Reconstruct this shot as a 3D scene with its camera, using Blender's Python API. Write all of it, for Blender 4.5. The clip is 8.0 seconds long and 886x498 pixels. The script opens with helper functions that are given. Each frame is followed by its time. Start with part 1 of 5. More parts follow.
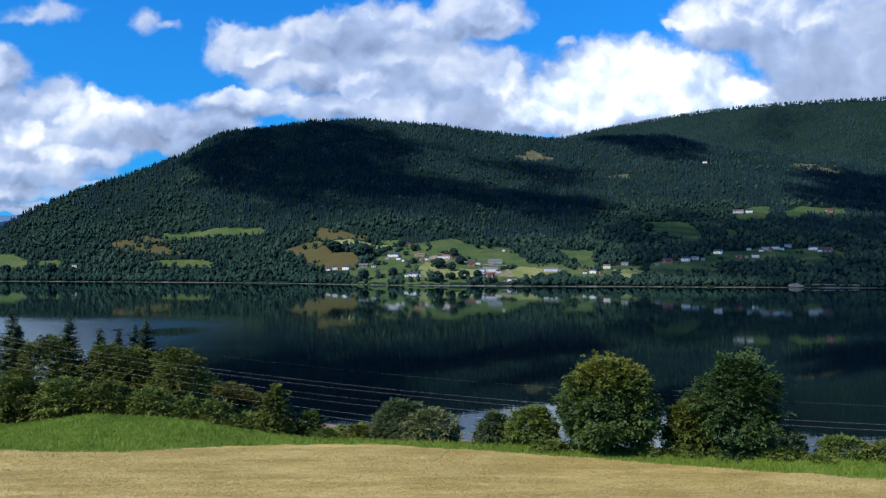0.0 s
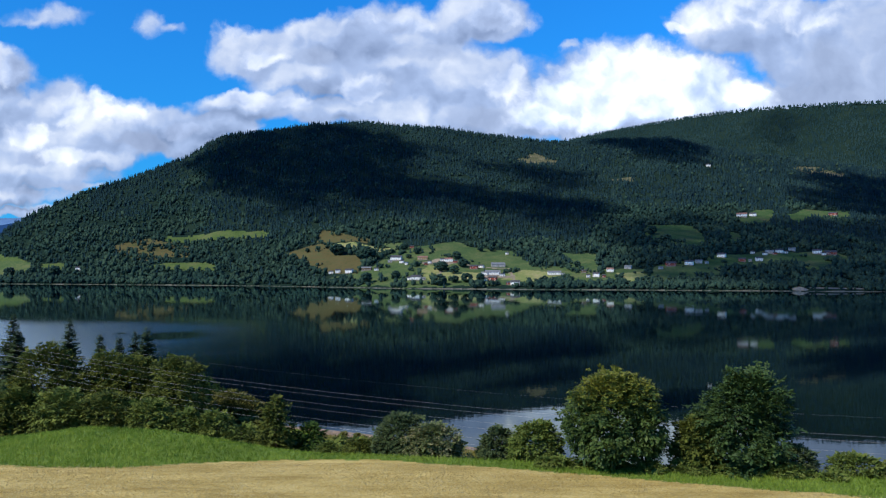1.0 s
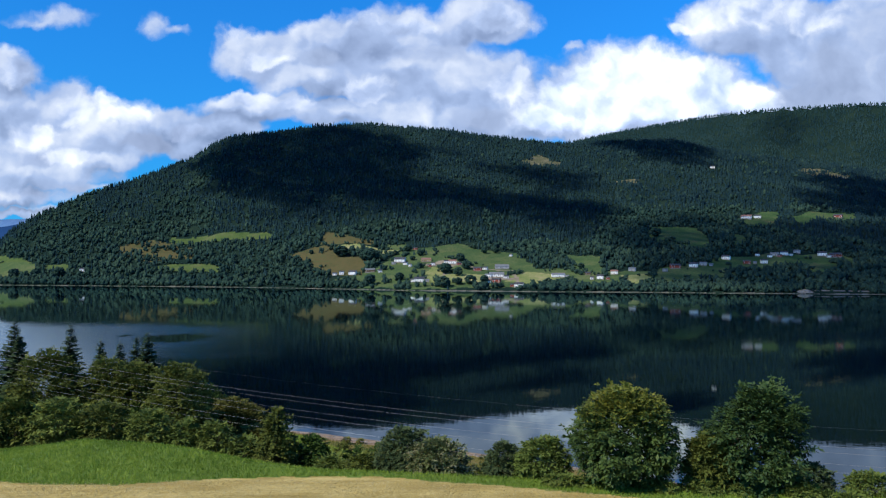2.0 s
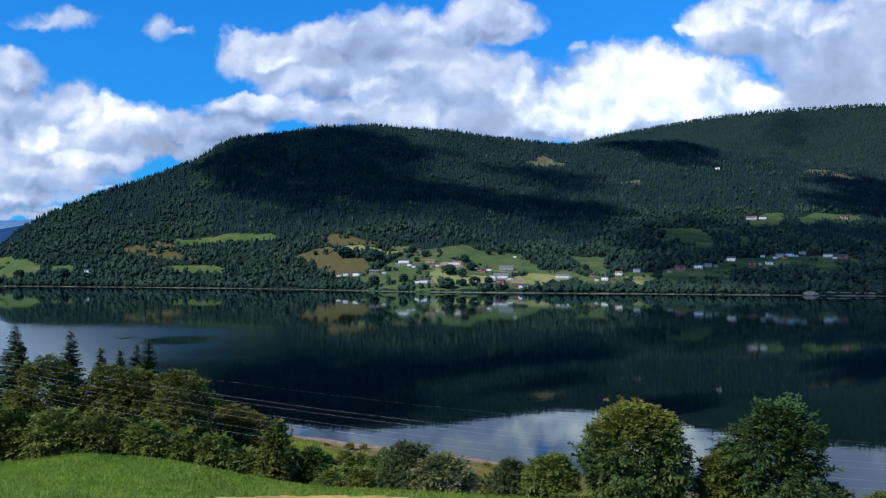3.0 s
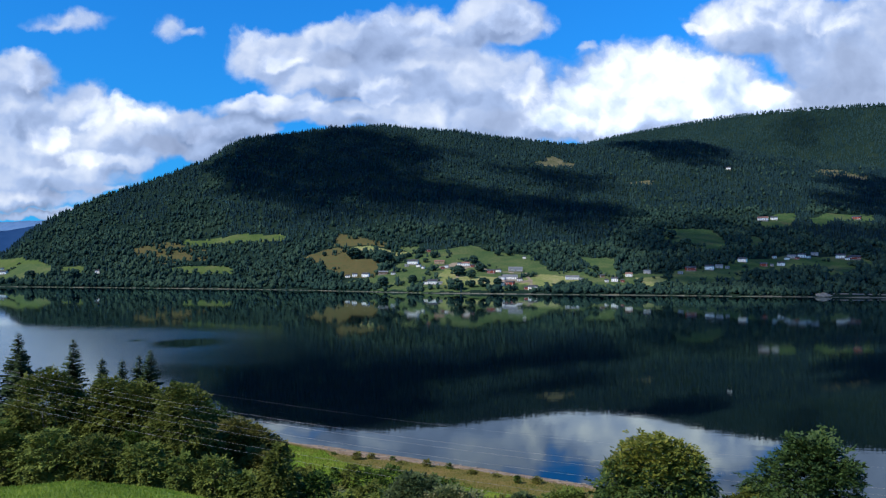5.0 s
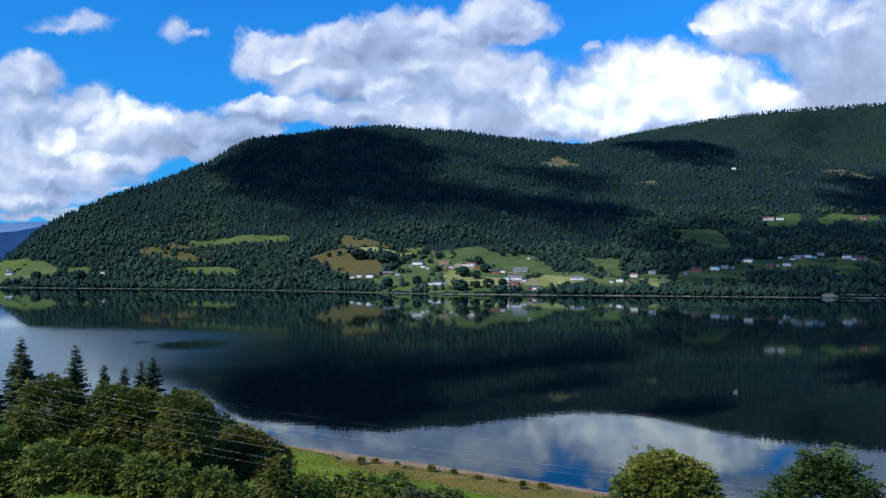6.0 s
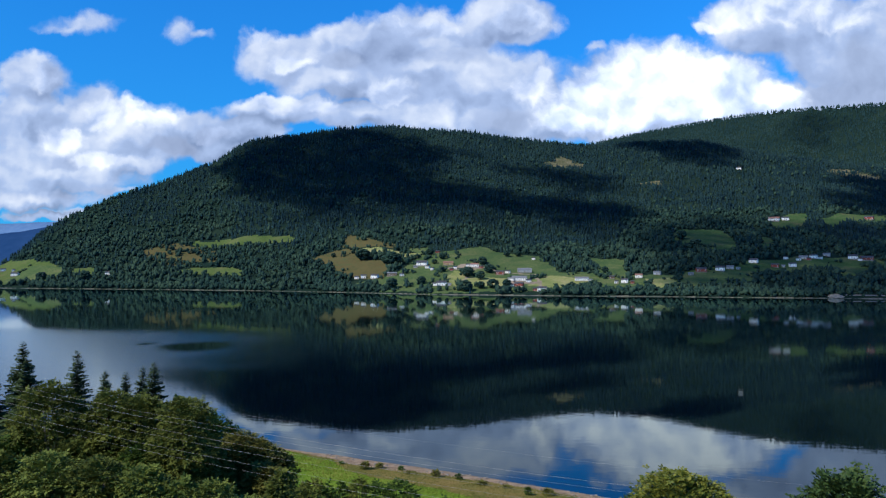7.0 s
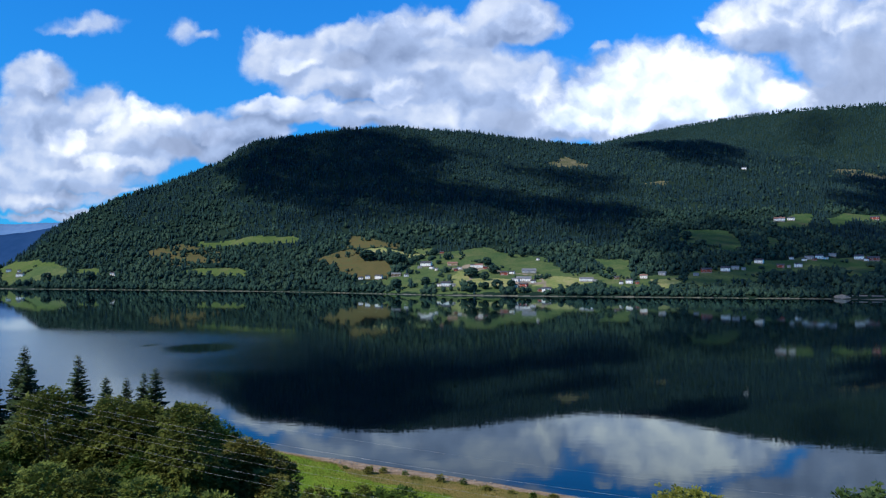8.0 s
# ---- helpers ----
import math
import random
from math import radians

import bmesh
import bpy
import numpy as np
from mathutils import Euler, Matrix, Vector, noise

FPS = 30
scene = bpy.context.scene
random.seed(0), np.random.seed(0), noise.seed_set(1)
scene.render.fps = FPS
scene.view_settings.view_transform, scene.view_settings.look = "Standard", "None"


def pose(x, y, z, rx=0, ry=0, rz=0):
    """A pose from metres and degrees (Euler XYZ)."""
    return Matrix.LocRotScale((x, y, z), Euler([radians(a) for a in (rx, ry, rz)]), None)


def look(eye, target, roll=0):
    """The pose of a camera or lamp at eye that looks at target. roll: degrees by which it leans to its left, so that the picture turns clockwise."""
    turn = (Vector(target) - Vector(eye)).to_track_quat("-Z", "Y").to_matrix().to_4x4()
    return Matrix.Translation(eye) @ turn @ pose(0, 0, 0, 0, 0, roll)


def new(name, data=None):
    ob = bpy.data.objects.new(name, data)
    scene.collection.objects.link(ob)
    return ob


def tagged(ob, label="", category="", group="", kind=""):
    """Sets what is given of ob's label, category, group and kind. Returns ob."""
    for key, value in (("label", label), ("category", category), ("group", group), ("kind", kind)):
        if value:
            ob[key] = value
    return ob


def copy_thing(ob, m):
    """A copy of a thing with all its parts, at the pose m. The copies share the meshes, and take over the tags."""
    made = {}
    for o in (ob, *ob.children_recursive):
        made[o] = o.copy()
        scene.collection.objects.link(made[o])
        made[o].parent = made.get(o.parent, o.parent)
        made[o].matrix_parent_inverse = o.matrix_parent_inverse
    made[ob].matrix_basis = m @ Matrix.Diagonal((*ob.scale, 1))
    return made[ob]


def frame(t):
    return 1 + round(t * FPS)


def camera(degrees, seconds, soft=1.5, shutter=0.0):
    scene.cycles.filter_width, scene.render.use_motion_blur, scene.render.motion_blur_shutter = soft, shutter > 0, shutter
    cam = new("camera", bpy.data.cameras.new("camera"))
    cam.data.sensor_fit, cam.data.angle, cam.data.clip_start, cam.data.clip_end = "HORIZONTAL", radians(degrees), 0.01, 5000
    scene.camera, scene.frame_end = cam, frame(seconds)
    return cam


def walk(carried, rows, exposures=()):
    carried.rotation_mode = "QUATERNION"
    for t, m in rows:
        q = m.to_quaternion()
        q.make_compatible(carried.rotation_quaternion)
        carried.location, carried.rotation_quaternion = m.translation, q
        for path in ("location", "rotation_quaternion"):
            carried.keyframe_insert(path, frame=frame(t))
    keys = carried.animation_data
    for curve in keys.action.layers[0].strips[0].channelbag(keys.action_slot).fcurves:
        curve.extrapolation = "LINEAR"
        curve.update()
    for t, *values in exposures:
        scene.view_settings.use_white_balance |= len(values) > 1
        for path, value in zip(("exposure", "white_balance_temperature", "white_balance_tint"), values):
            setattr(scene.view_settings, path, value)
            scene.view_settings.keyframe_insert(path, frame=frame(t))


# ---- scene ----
# ---- camera: a drone that rises gently and drifts forward over a lakeside field ----
cam = camera(62.85, 8.0, soft=1.27)
walk(cam, [
    (0, pose(0.00, -0.00, 42.45, 90.689, 0.098, -0.000)),
    (0.5, pose(0.00, 0.40, 42.77, 90.800, 0.083, 0.104)),
    (1, pose(0.01, 0.92, 43.10, 90.907, 0.047, 0.231)),
    (1.5, pose(-0.03, 1.53, 43.44, 90.977, 0.004, 0.367)),
    (3, pose(-0.09, 3.86, 44.49, 91.091, -0.051, 0.848)),
    (3.5, pose(-0.10, 4.68, 44.83, 91.119, -0.044, 1.005)),
    (4, pose(-0.11, 5.41, 45.20, 91.108, -0.063, 1.183)),
    (4.5, pose(-0.10, 6.10, 45.55, 91.100, -0.080, 1.372)),
    (6, pose(-0.09, 7.83, 46.61, 91.129, -0.019, 1.931)),
    (6.5, pose(-0.12, 8.43, 46.99, 91.130, -0.009, 2.095)),
    (7, pose(-0.16, 9.12, 47.37, 91.137, 0.001, 2.267)),
    (7.5, pose(-0.22, 9.82, 47.69, 91.159, -0.026, 2.433)),
    (8, pose(-0.24, 10.52, 48.00, 91.154, 0.033, 2.603)),
], exposures=[(0.0, 0.0), (8.0, 0.0)])

# ---- daylight: high sun over the left shoulder, blue sky with fair-weather cumulus ----
SUN = Vector((-0.58, -0.40, 0.70)).normalized()

lamp = bpy.data.lights.new("sun", "SUN")
lamp.energy, lamp.angle, lamp.color = 4.8, radians(0.53), (1.0, 0.95, 0.86)
sun = new("sun", lamp)
sun.matrix_world = look((0, 0, 0), -SUN)
sun.location = (-300, -200, 400)

# cloud masses: bearing, elevation (both as slopes), half width, half height
WHITE_CLOUDS = (
    (0.221, 0.240, 0.086, 0.058), (0.280, 0.252, 0.062, 0.048), (0.346, 0.240, 0.066, 0.039), (0.165, 0.230, 0.051, 0.034), (0.404, 0.222, 0.062, 0.027), (0.139, 0.201, 0.055, 0.031), (0.256, 0.201, 0.109, 0.031), (0.334, 0.209, 0.070, 0.031),
)
BRIGHT_CLOUDS = (
    (-0.115, 0.243, 0.047, 0.027), (0.096, 0.259, 0.027, 0.020), (0.077, 0.241, 0.047, 0.031), (0.346, 0.346, 0.048, 0.028), (0.413, 0.350, 0.086, 0.033),
    (0.491, 0.338, 0.062, 0.030), (0.319, 0.324, 0.027, 0.016), (-0.516, 0.214, 0.033, 0.033), (-0.476, 0.228, 0.028, 0.027), (-0.453, 0.202, 0.047, 0.023),
    (-0.574, 0.181, 0.055, 0.027), (-0.611, 0.268, 0.035, 0.030), (-0.276, 0.231, 0.048, 0.017), (-0.213, 0.220, 0.041, 0.014), (-0.080, 0.335, 0.094, 0.017),
    (0.069, 0.341, 0.056, 0.019), (-0.253, 0.285, 0.047, 0.017), (-0.527, 0.147, 0.055, 0.016), (-0.362, 0.186, 0.047, 0.014),
)
GREY_CLOUDS = (
    (-0.253, 0.292, 0.074, 0.035), (-0.166, 0.306, 0.094, 0.039), (-0.057, 0.314, 0.101, 0.045), (0.045, 0.339, 0.074, 0.033), (-0.072, 0.268, 0.140, 0.043), (-0.182, 0.261, 0.086, 0.030), (0.006, 0.245, 0.125, 0.055), (0.108, 0.200, 0.117, 0.037), (-0.033, 0.202, 0.117, 0.031), (-0.150, 0.210, 0.094, 0.023), (-0.268, 0.218, 0.082, 0.022), (-0.307, 0.194, 0.048, 0.019), (-0.623, 0.266, 0.047, 0.036), (-0.543, 0.210, 0.074, 0.043),
    (-0.590, 0.167, 0.097, 0.047), (-0.472, 0.179, 0.082, 0.043), (-0.394, 0.190, 0.070, 0.027), (-0.323, 0.186, 0.055, 0.023), (-0.574, 0.128, 0.109, 0.031), (-0.622, 0.206, 0.055, 0.047), (-0.480, 0.142, 0.047, 0.016), (-0.350, 0.170, 0.055, 0.020), (-0.299, 0.184, 0.055, 0.020), (-0.621, 0.136, 0.078, 0.047), (-0.621, 0.092, 0.094, 0.016), (-0.573, 0.069, 0.086, 0.007), (0.225, 0.193, 0.125, 0.031), (0.396, 0.201, 0.117, 0.028), (0.513, 0.224, 0.125, 0.031), (0.420, 0.323, 0.101, 0.047), (0.514, 0.299, 0.109, 0.062), (0.599, 0.314, 0.078, 0.078),
)
WISPS = (
    (-0.552, 0.347, 0.069, 0.016), (-0.568, 0.340, 0.062, 0.011), (-0.410, 0.331, 0.027, 0.023), (-0.386, 0.316, 0.022, 0.009), (0.172, 0.305, 0.012, 0.008),
    (-0.597, 0.095, 0.101, 0.009), (-0.565, 0.074, 0.086, 0.007), (-0.503, 0.104, 0.062, 0.006), 
)
DARK_CLOUDS = (
    (0.544, 0.263, 0.086, 0.045), (0.587, 0.244, 0.094, 0.047), (0.482, 0.232, 0.062, 0.027), (0.605, 0.299, 0.062, 0.055), (0.170, 0.183, 0.047, 0.014),
    (0.045, 0.199, 0.047, 0.020), (-0.574, 0.145, 0.047, 0.012), (-0.025, 0.284, 0.070, 0.020), (-0.182, 0.284, 0.047, 0.017), (-0.425, 0.167, 0.055, 0.014),
)

world = bpy.data.worlds.new("sky")
scene.world = world
world.use_nodes = True
wn, wl = world.node_tree.nodes, world.node_tree.links
wn.clear()


def feed(sock, value):
    if isinstance(value, bpy.types.NodeSocket):
        wl.new(value, sock)
    else:
        sock.default_value = value


def wmath(op, a, b=0.0, c=0.0, clamp=False):
    n = wn.new("ShaderNodeMath")
    n.operation, n.use_clamp = op, clamp
    for sock, value in zip(n.inputs, (a, b, c)):
        feed(sock, value)
    return n.outputs[0]


def wvec(op, a, b=(0, 0, 0), scale=1.0):
    n = wn.new("ShaderNodeVectorMath")
    n.operation = op
    feed(n.inputs[0], a)
    feed(n.inputs[1], b)
    n.inputs[3].default_value = scale
    return n.outputs[1] if op == "LENGTH" else n.outputs[0]


def wnoise(vector, scale, detail, rough=0.55, colour=False):
    n = wn.new("ShaderNodeTexNoise")
    feed(n.inputs["Vector"], vector)
    n.inputs["Scale"].default_value, n.inputs["Detail"].default_value, n.inputs["Roughness"].default_value = scale, detail, rough
    return n.outputs["Color"] if colour else n.outputs["Fac"]


def wrange(x, a, b, lo=0.0, hi=1.0):
    n = wn.new("ShaderNodeMapRange")
    n.interpolation_type = "SMOOTHSTEP"
    for sock, value in zip(n.inputs, (x, a, b, lo, hi)):
        feed(sock, value)
    return n.outputs[0]


def wmix(fac, a, b, mode="MIX"):
    n = wn.new("ShaderNodeMix")
    n.data_type, n.blend_type = "RGBA", mode
    feed(n.inputs[0], fac)
    feed(n.inputs[6], a)
    feed(n.inputs[7], b)
    return n.outputs[2]


way = wn.new("ShaderNodeTexCoord").outputs["Generated"]
split = wn.new("ShaderNodeSeparateXYZ")
wl.new(way, split.inputs[0])
ahead = wmath("MAXIMUM", split.outputs[1], 0.05)
join = wn.new("ShaderNodeCombineXYZ")
wl.new(wmath("DIVIDE", split.outputs[0], ahead), join.inputs[0])
wl.new(wmath("DIVIDE", split.outputs[2], ahead), join.inputs[1])
flat = join.outputs[0]
# ragged outlines: the plane of the clouds is stirred by noise at two scales
stir = wvec("SUBTRACT", wnoise(flat, 9.0, 4, 0.6, True), (0.5, 0.5, 0.5))
fine = wvec("SUBTRACT", wnoise(flat, 40.0, 5, 0.62, True), (0.5, 0.5, 0.5))
spot = wvec("ADD", wvec("ADD", flat, wvec("SCALE", stir, scale=0.075)), wvec("SCALE", fine, scale=0.015))


def cloud_field(blobs, where):
    """The fullness of a group of cloud masses: 1 in the middle, 0 at the outline, negative outside."""
    full = None
    for u, v, ru, rv in blobs:
        d = wvec("LENGTH", wvec("MULTIPLY", wvec("SUBTRACT", where, (u, v, 0)), (1 / ru, 1 / rv, 0)))
        e = wmath("SUBTRACT", 1.0, d)
        full = e if full is None else wmath("SMOOTH_MAX", full, e, 0.25)
    return full


white = cloud_field(WHITE_CLOUDS, spot)
bright = cloud_field(BRIGHT_CLOUDS, spot)
grey = cloud_field(GREY_CLOUDS + WHITE_CLOUDS, spot)
over = wvec("ADD", spot, (-0.004, 0.016, 0))
white_top = wmath("SUBTRACT", white, cloud_field(WHITE_CLOUDS, over))
grey_top = wmath("SUBTRACT", grey, cloud_field(GREY_CLOUDS + WHITE_CLOUDS, over))
dark = cloud_field(DARK_CLOUDS, spot)
# the rest of the sky, past the view, has the same sort of clouds
wide = wmath("SUBTRACT", wmath("MULTIPLY", wnoise(way, 2.6, 6, 0.6), 3.2), 1.85)
out_of_view = wmath("MAXIMUM", wrange(split.outputs[1], 0.72, 0.45), wrange(split.outputs[2], 0.36, 0.5))
wide = wmath("SUBTRACT", wide, wmath("MULTIPLY", wmath("SUBTRACT", 1.0, out_of_view), 6.0))
billow = wnoise(spot, 16.0, 7, 0.58)
lit = wnoise(wvec("ADD", spot, (-0.006, 0.010, 0)), 16.0, 7, 0.58)
relief = wmath("MULTIPLY", wmath("SUBTRACT", billow, lit), 3.2)
heap = wmath("MULTIPLY", wmath("SUBTRACT", wnoise(spot, 7.0, 3, 0.45), wnoise(wvec("ADD", spot, (-0.012, 0.022, 0)), 7.0, 3, 0.45)), 2.6)
curd = wmath("MULTIPLY", wmath("SUBTRACT", wnoise(spot, 20.0, 2, 0.4), wnoise(wvec("ADD", spot, (-0.007, 0.013, 0)), 20.0, 2, 0.4)), 1.6)
veil = wmath("SUBTRACT", wnoise(wvec("MULTIPLY", flat, (1.0, 2.2, 1)), 5.0, 5, 0.55), 0.5)
puff = wmath("MULTIPLY", wmath("SUBTRACT", billow, 0.5), 0.9)
cover_w = wrange(wmath("ADD", white, puff), -0.10, 0.45)
cover_b = wrange(wmath("ADD", bright, wmath("MULTIPLY", puff, 1.5)), 0.12, 0.60)
cover_g = wrange(wmath("ADD", grey, puff), -0.24, 0.20)
wisps = cloud_field(WISPS, spot)
cover_s = wmath("MULTIPLY", wrange(wmath("ADD", wisps, wmath("MULTIPLY", puff, 2.0)), -0.15, 0.85), 0.8)
cover_d = wrange(wmath("ADD", dark, puff), -0.05, 0.45)
cover_o = wrange(wide, 0.0, 0.5)
tone_w = wmath("ADD", wmath("ADD", 0.79, wmath("MULTIPLY", relief, 0.16)), wmath("ADD", wmath("MULTIPLY", white_top, 0.32), wmath("ADD", wmath("MULTIPLY", heap, 0.9), wmath("MULTIPLY", curd, 0.45))))
tone_b = wmath("ADD", wmath("ADD", 0.75, wmath("MULTIPLY", relief, 0.20)), wmath("ADD", wmath("MULTIPLY", heap, 0.9), wmath("MULTIPLY", curd, 0.5)))
tone_g = wmath("ADD", wmath("ADD", 0.61, wmath("MULTIPLY", relief, 0.10)), wmath("ADD", wmath("MULTIPLY", grey_top, 0.34), wmath("ADD", wmath("ADD", wmath("MULTIPLY", heap, 0.6), wmath("MULTIPLY", curd, 0.35)), wmath("MULTIPLY", veil, 0.6))))
tone_d = wmath("ADD", wmath("SUBTRACT", 0.58, wmath("MULTIPLY", dark, 0.12)), wmath("ADD", wmath("MULTIPLY", relief, 0.10), wmath("MULTIPLY", heap, 0.5)))


def cloud_colour(tone, gain=1.0):
    n = wn.new("ShaderNodeValToRGB")
    for stop, colour in zip(n.color_ramp.elements, ((0.19, 0.255, 0.42, 1), (0.93, 0.985, 1.07, 1))):
        stop.color = colour
    n.color_ramp.elements[0].position, n.color_ramp.elements[1].position = 0.2, 1.0
    mid = n.color_ramp.elements.new(0.6)
    mid.color = (0.425, 0.54, 0.80, 1)
    wl.new(tone, n.inputs[0])
    return wvec("SCALE", n.outputs[0], scale=CLOUD_LIGHT * gain)


SKY_STRENGTH, CLOUD_LIGHT = 0.10, 10.5
sky = wn.new("ShaderNodeTexSky")
sky.sky_type, sky.sun_disc = "NISHITA", False
sky.sun_elevation, sky.sun_rotation = math.asin(SUN.z), math.atan2(SUN.x, SUN.y)
sky.altitude, sky.air_density, sky.dust_density, sky.ozone_density = 300, 1.0, 0.0, 3.0
wl.new(wvec("NORMALIZE", wvec("ADD", wvec("MULTIPLY", way, (1, 1, 0.42)), (0, 0, 0.03))), sky.inputs[0])
blue = wmix(1.0, sky.outputs[0], (0.08, 0.66, 1.44, 1), "MULTIPLY")
colour = wmix(wmath("MULTIPLY", cover_o, 0.9), blue, cloud_colour(wmath("ADD", 0.72, relief)))
colour = wmix(cover_s, colour, cloud_colour(wmath("ADD", 0.68, wmath("MULTIPLY", relief, 0.2))))
colour = wmix(wmath("MULTIPLY", cover_g, 0.93), colour, cloud_colour(tone_g))
colour = wmix(wmath("MULTIPLY", cover_d, 0.95), colour, cloud_colour(tone_d))
colour = wmix(wmath("MULTIPLY", cover_b, 0.85), colour, cloud_colour(tone_b, 1.12))
colour = wmix(cover_w, colour, cloud_colour(tone_w, 1.32))
shine = wn.new("ShaderNodeBackground")
wl.new(colour, shine.inputs[0])
shine.inputs[1].default_value = SKY_STRENGTH
wl.new(shine.outputs[0], wn.new("ShaderNodeOutputWorld").inputs[0])

# ---- materials ----
def rgb(c):
    return (c[0], c[1], c[2], 1.0)


def mat(name, colours, scales=(1.0, 8.0), rough=0.9, bump=0.0, bump_scale=None, island=0.0, per_object=0.0, translucent=0.0, metallic=0.0, stretch=(1, 1, 1), spec=0.3, plain_fine=False):
    """A surface whose colour wanders between two or three shades at two scales (features per metre), with relief."""
    m = bpy.data.materials.new(name)
    m.use_nodes = True
    nodes, links = m.node_tree.nodes, m.node_tree.links
    bsdf = nodes["Principled BSDF"]
    coord = nodes.new("ShaderNodeTexCoord").outputs["Object"]
    stretchy = nodes.new("ShaderNodeMapping")
    stretchy.inputs["Scale"].default_value = stretch
    links.new(coord, stretchy.inputs[0])
    facs = []
    for k, s in enumerate(scales):
        n = nodes.new("ShaderNodeTexNoise")
        n.inputs["Scale"].default_value, n.inputs["Detail"].default_value, n.inputs["Roughness"].default_value = s, 5, 0.6
        links.new(coord if k and plain_fine else stretchy.outputs[0], n.inputs["Vector"])
        facs.append(n.outputs["Fac"])
    add = nodes.new("ShaderNodeMath")
    add.operation = "ADD"
    links.new(facs[0], add.inputs[0])
    links.new(facs[1], add.inputs[1])
    value = add.outputs[0]
    for amount, source in ((island, ("ShaderNodeNewGeometry", "Random Per Island")), (per_object, ("ShaderNodeObjectInfo", "Random"))):
        if amount:
            n = nodes.new("ShaderNodeMath")
            n.operation = "MULTIPLY_ADD"
            links.new(nodes.new(source[0]).outputs[source[1]], n.inputs[0])
            n.inputs[1].default_value = amount
            links.new(value, n.inputs[2])
            shift = nodes.new("ShaderNodeMath")
            shift.operation = "SUBTRACT"
            links.new(n.outputs[0], shift.inputs[0])
            shift.inputs[1].default_value = amount / 2
            value = shift.outputs[0]
    ramp = nodes.new("ShaderNodeValToRGB")
    ramp.color_ramp.elements[0].position, ramp.color_ramp.elements[1].position = 0.36, 0.64
    ramp.color_ramp.elements[0].color, ramp.color_ramp.elements[1].color = rgb(colours[0]), rgb(colours[-1])
    if len(colours) > 2:
        ramp.color_ramp.elements.new(0.5).color = rgb(colours[1])
    half = nodes.new("ShaderNodeMath")
    half.operation = "MULTIPLY"
    half.inputs[1].default_value = 0.5
    links.new(value, half.inputs[0])
    links.new(half.outputs[0], ramp.inputs[0])
    links.new(ramp.outputs[0], bsdf.inputs["Base Color"])
    bsdf.inputs["Roughness"].default_value = rough
    bsdf.inputs["Metallic"].default_value = metallic
    bsdf.inputs["Specular IOR Level"].default_value = spec
    if bump:
        n = nodes.new("ShaderNodeTexNoise")
        n.inputs["Scale"].default_value, n.inputs["Detail"].default_value = bump_scale or scales[1], 4
        links.new(stretchy.outputs[0], n.inputs["Vector"])
        b = nodes.new("ShaderNodeBump")
        b.inputs["Strength"].default_value, b.inputs["Distance"].default_value = 1.0, bump
        links.new(n.outputs["Fac"], b.inputs["Height"])
        links.new(b.outputs[0], bsdf.inputs["Normal"])
    if translucent:
        t = nodes.new("ShaderNodeBsdfTranslucent")
        links.new(ramp.outputs[0], t.inputs[0])
        mix = nodes.new("ShaderNodeMixShader")
        mix.inputs[0].default_value = translucent
        links.new(bsdf.outputs[0], mix.inputs[1])
        links.new(t.outputs[0], mix.inputs[2])
        links.new(mix.outputs[0], nodes["Material Output"].inputs[0])
    return m


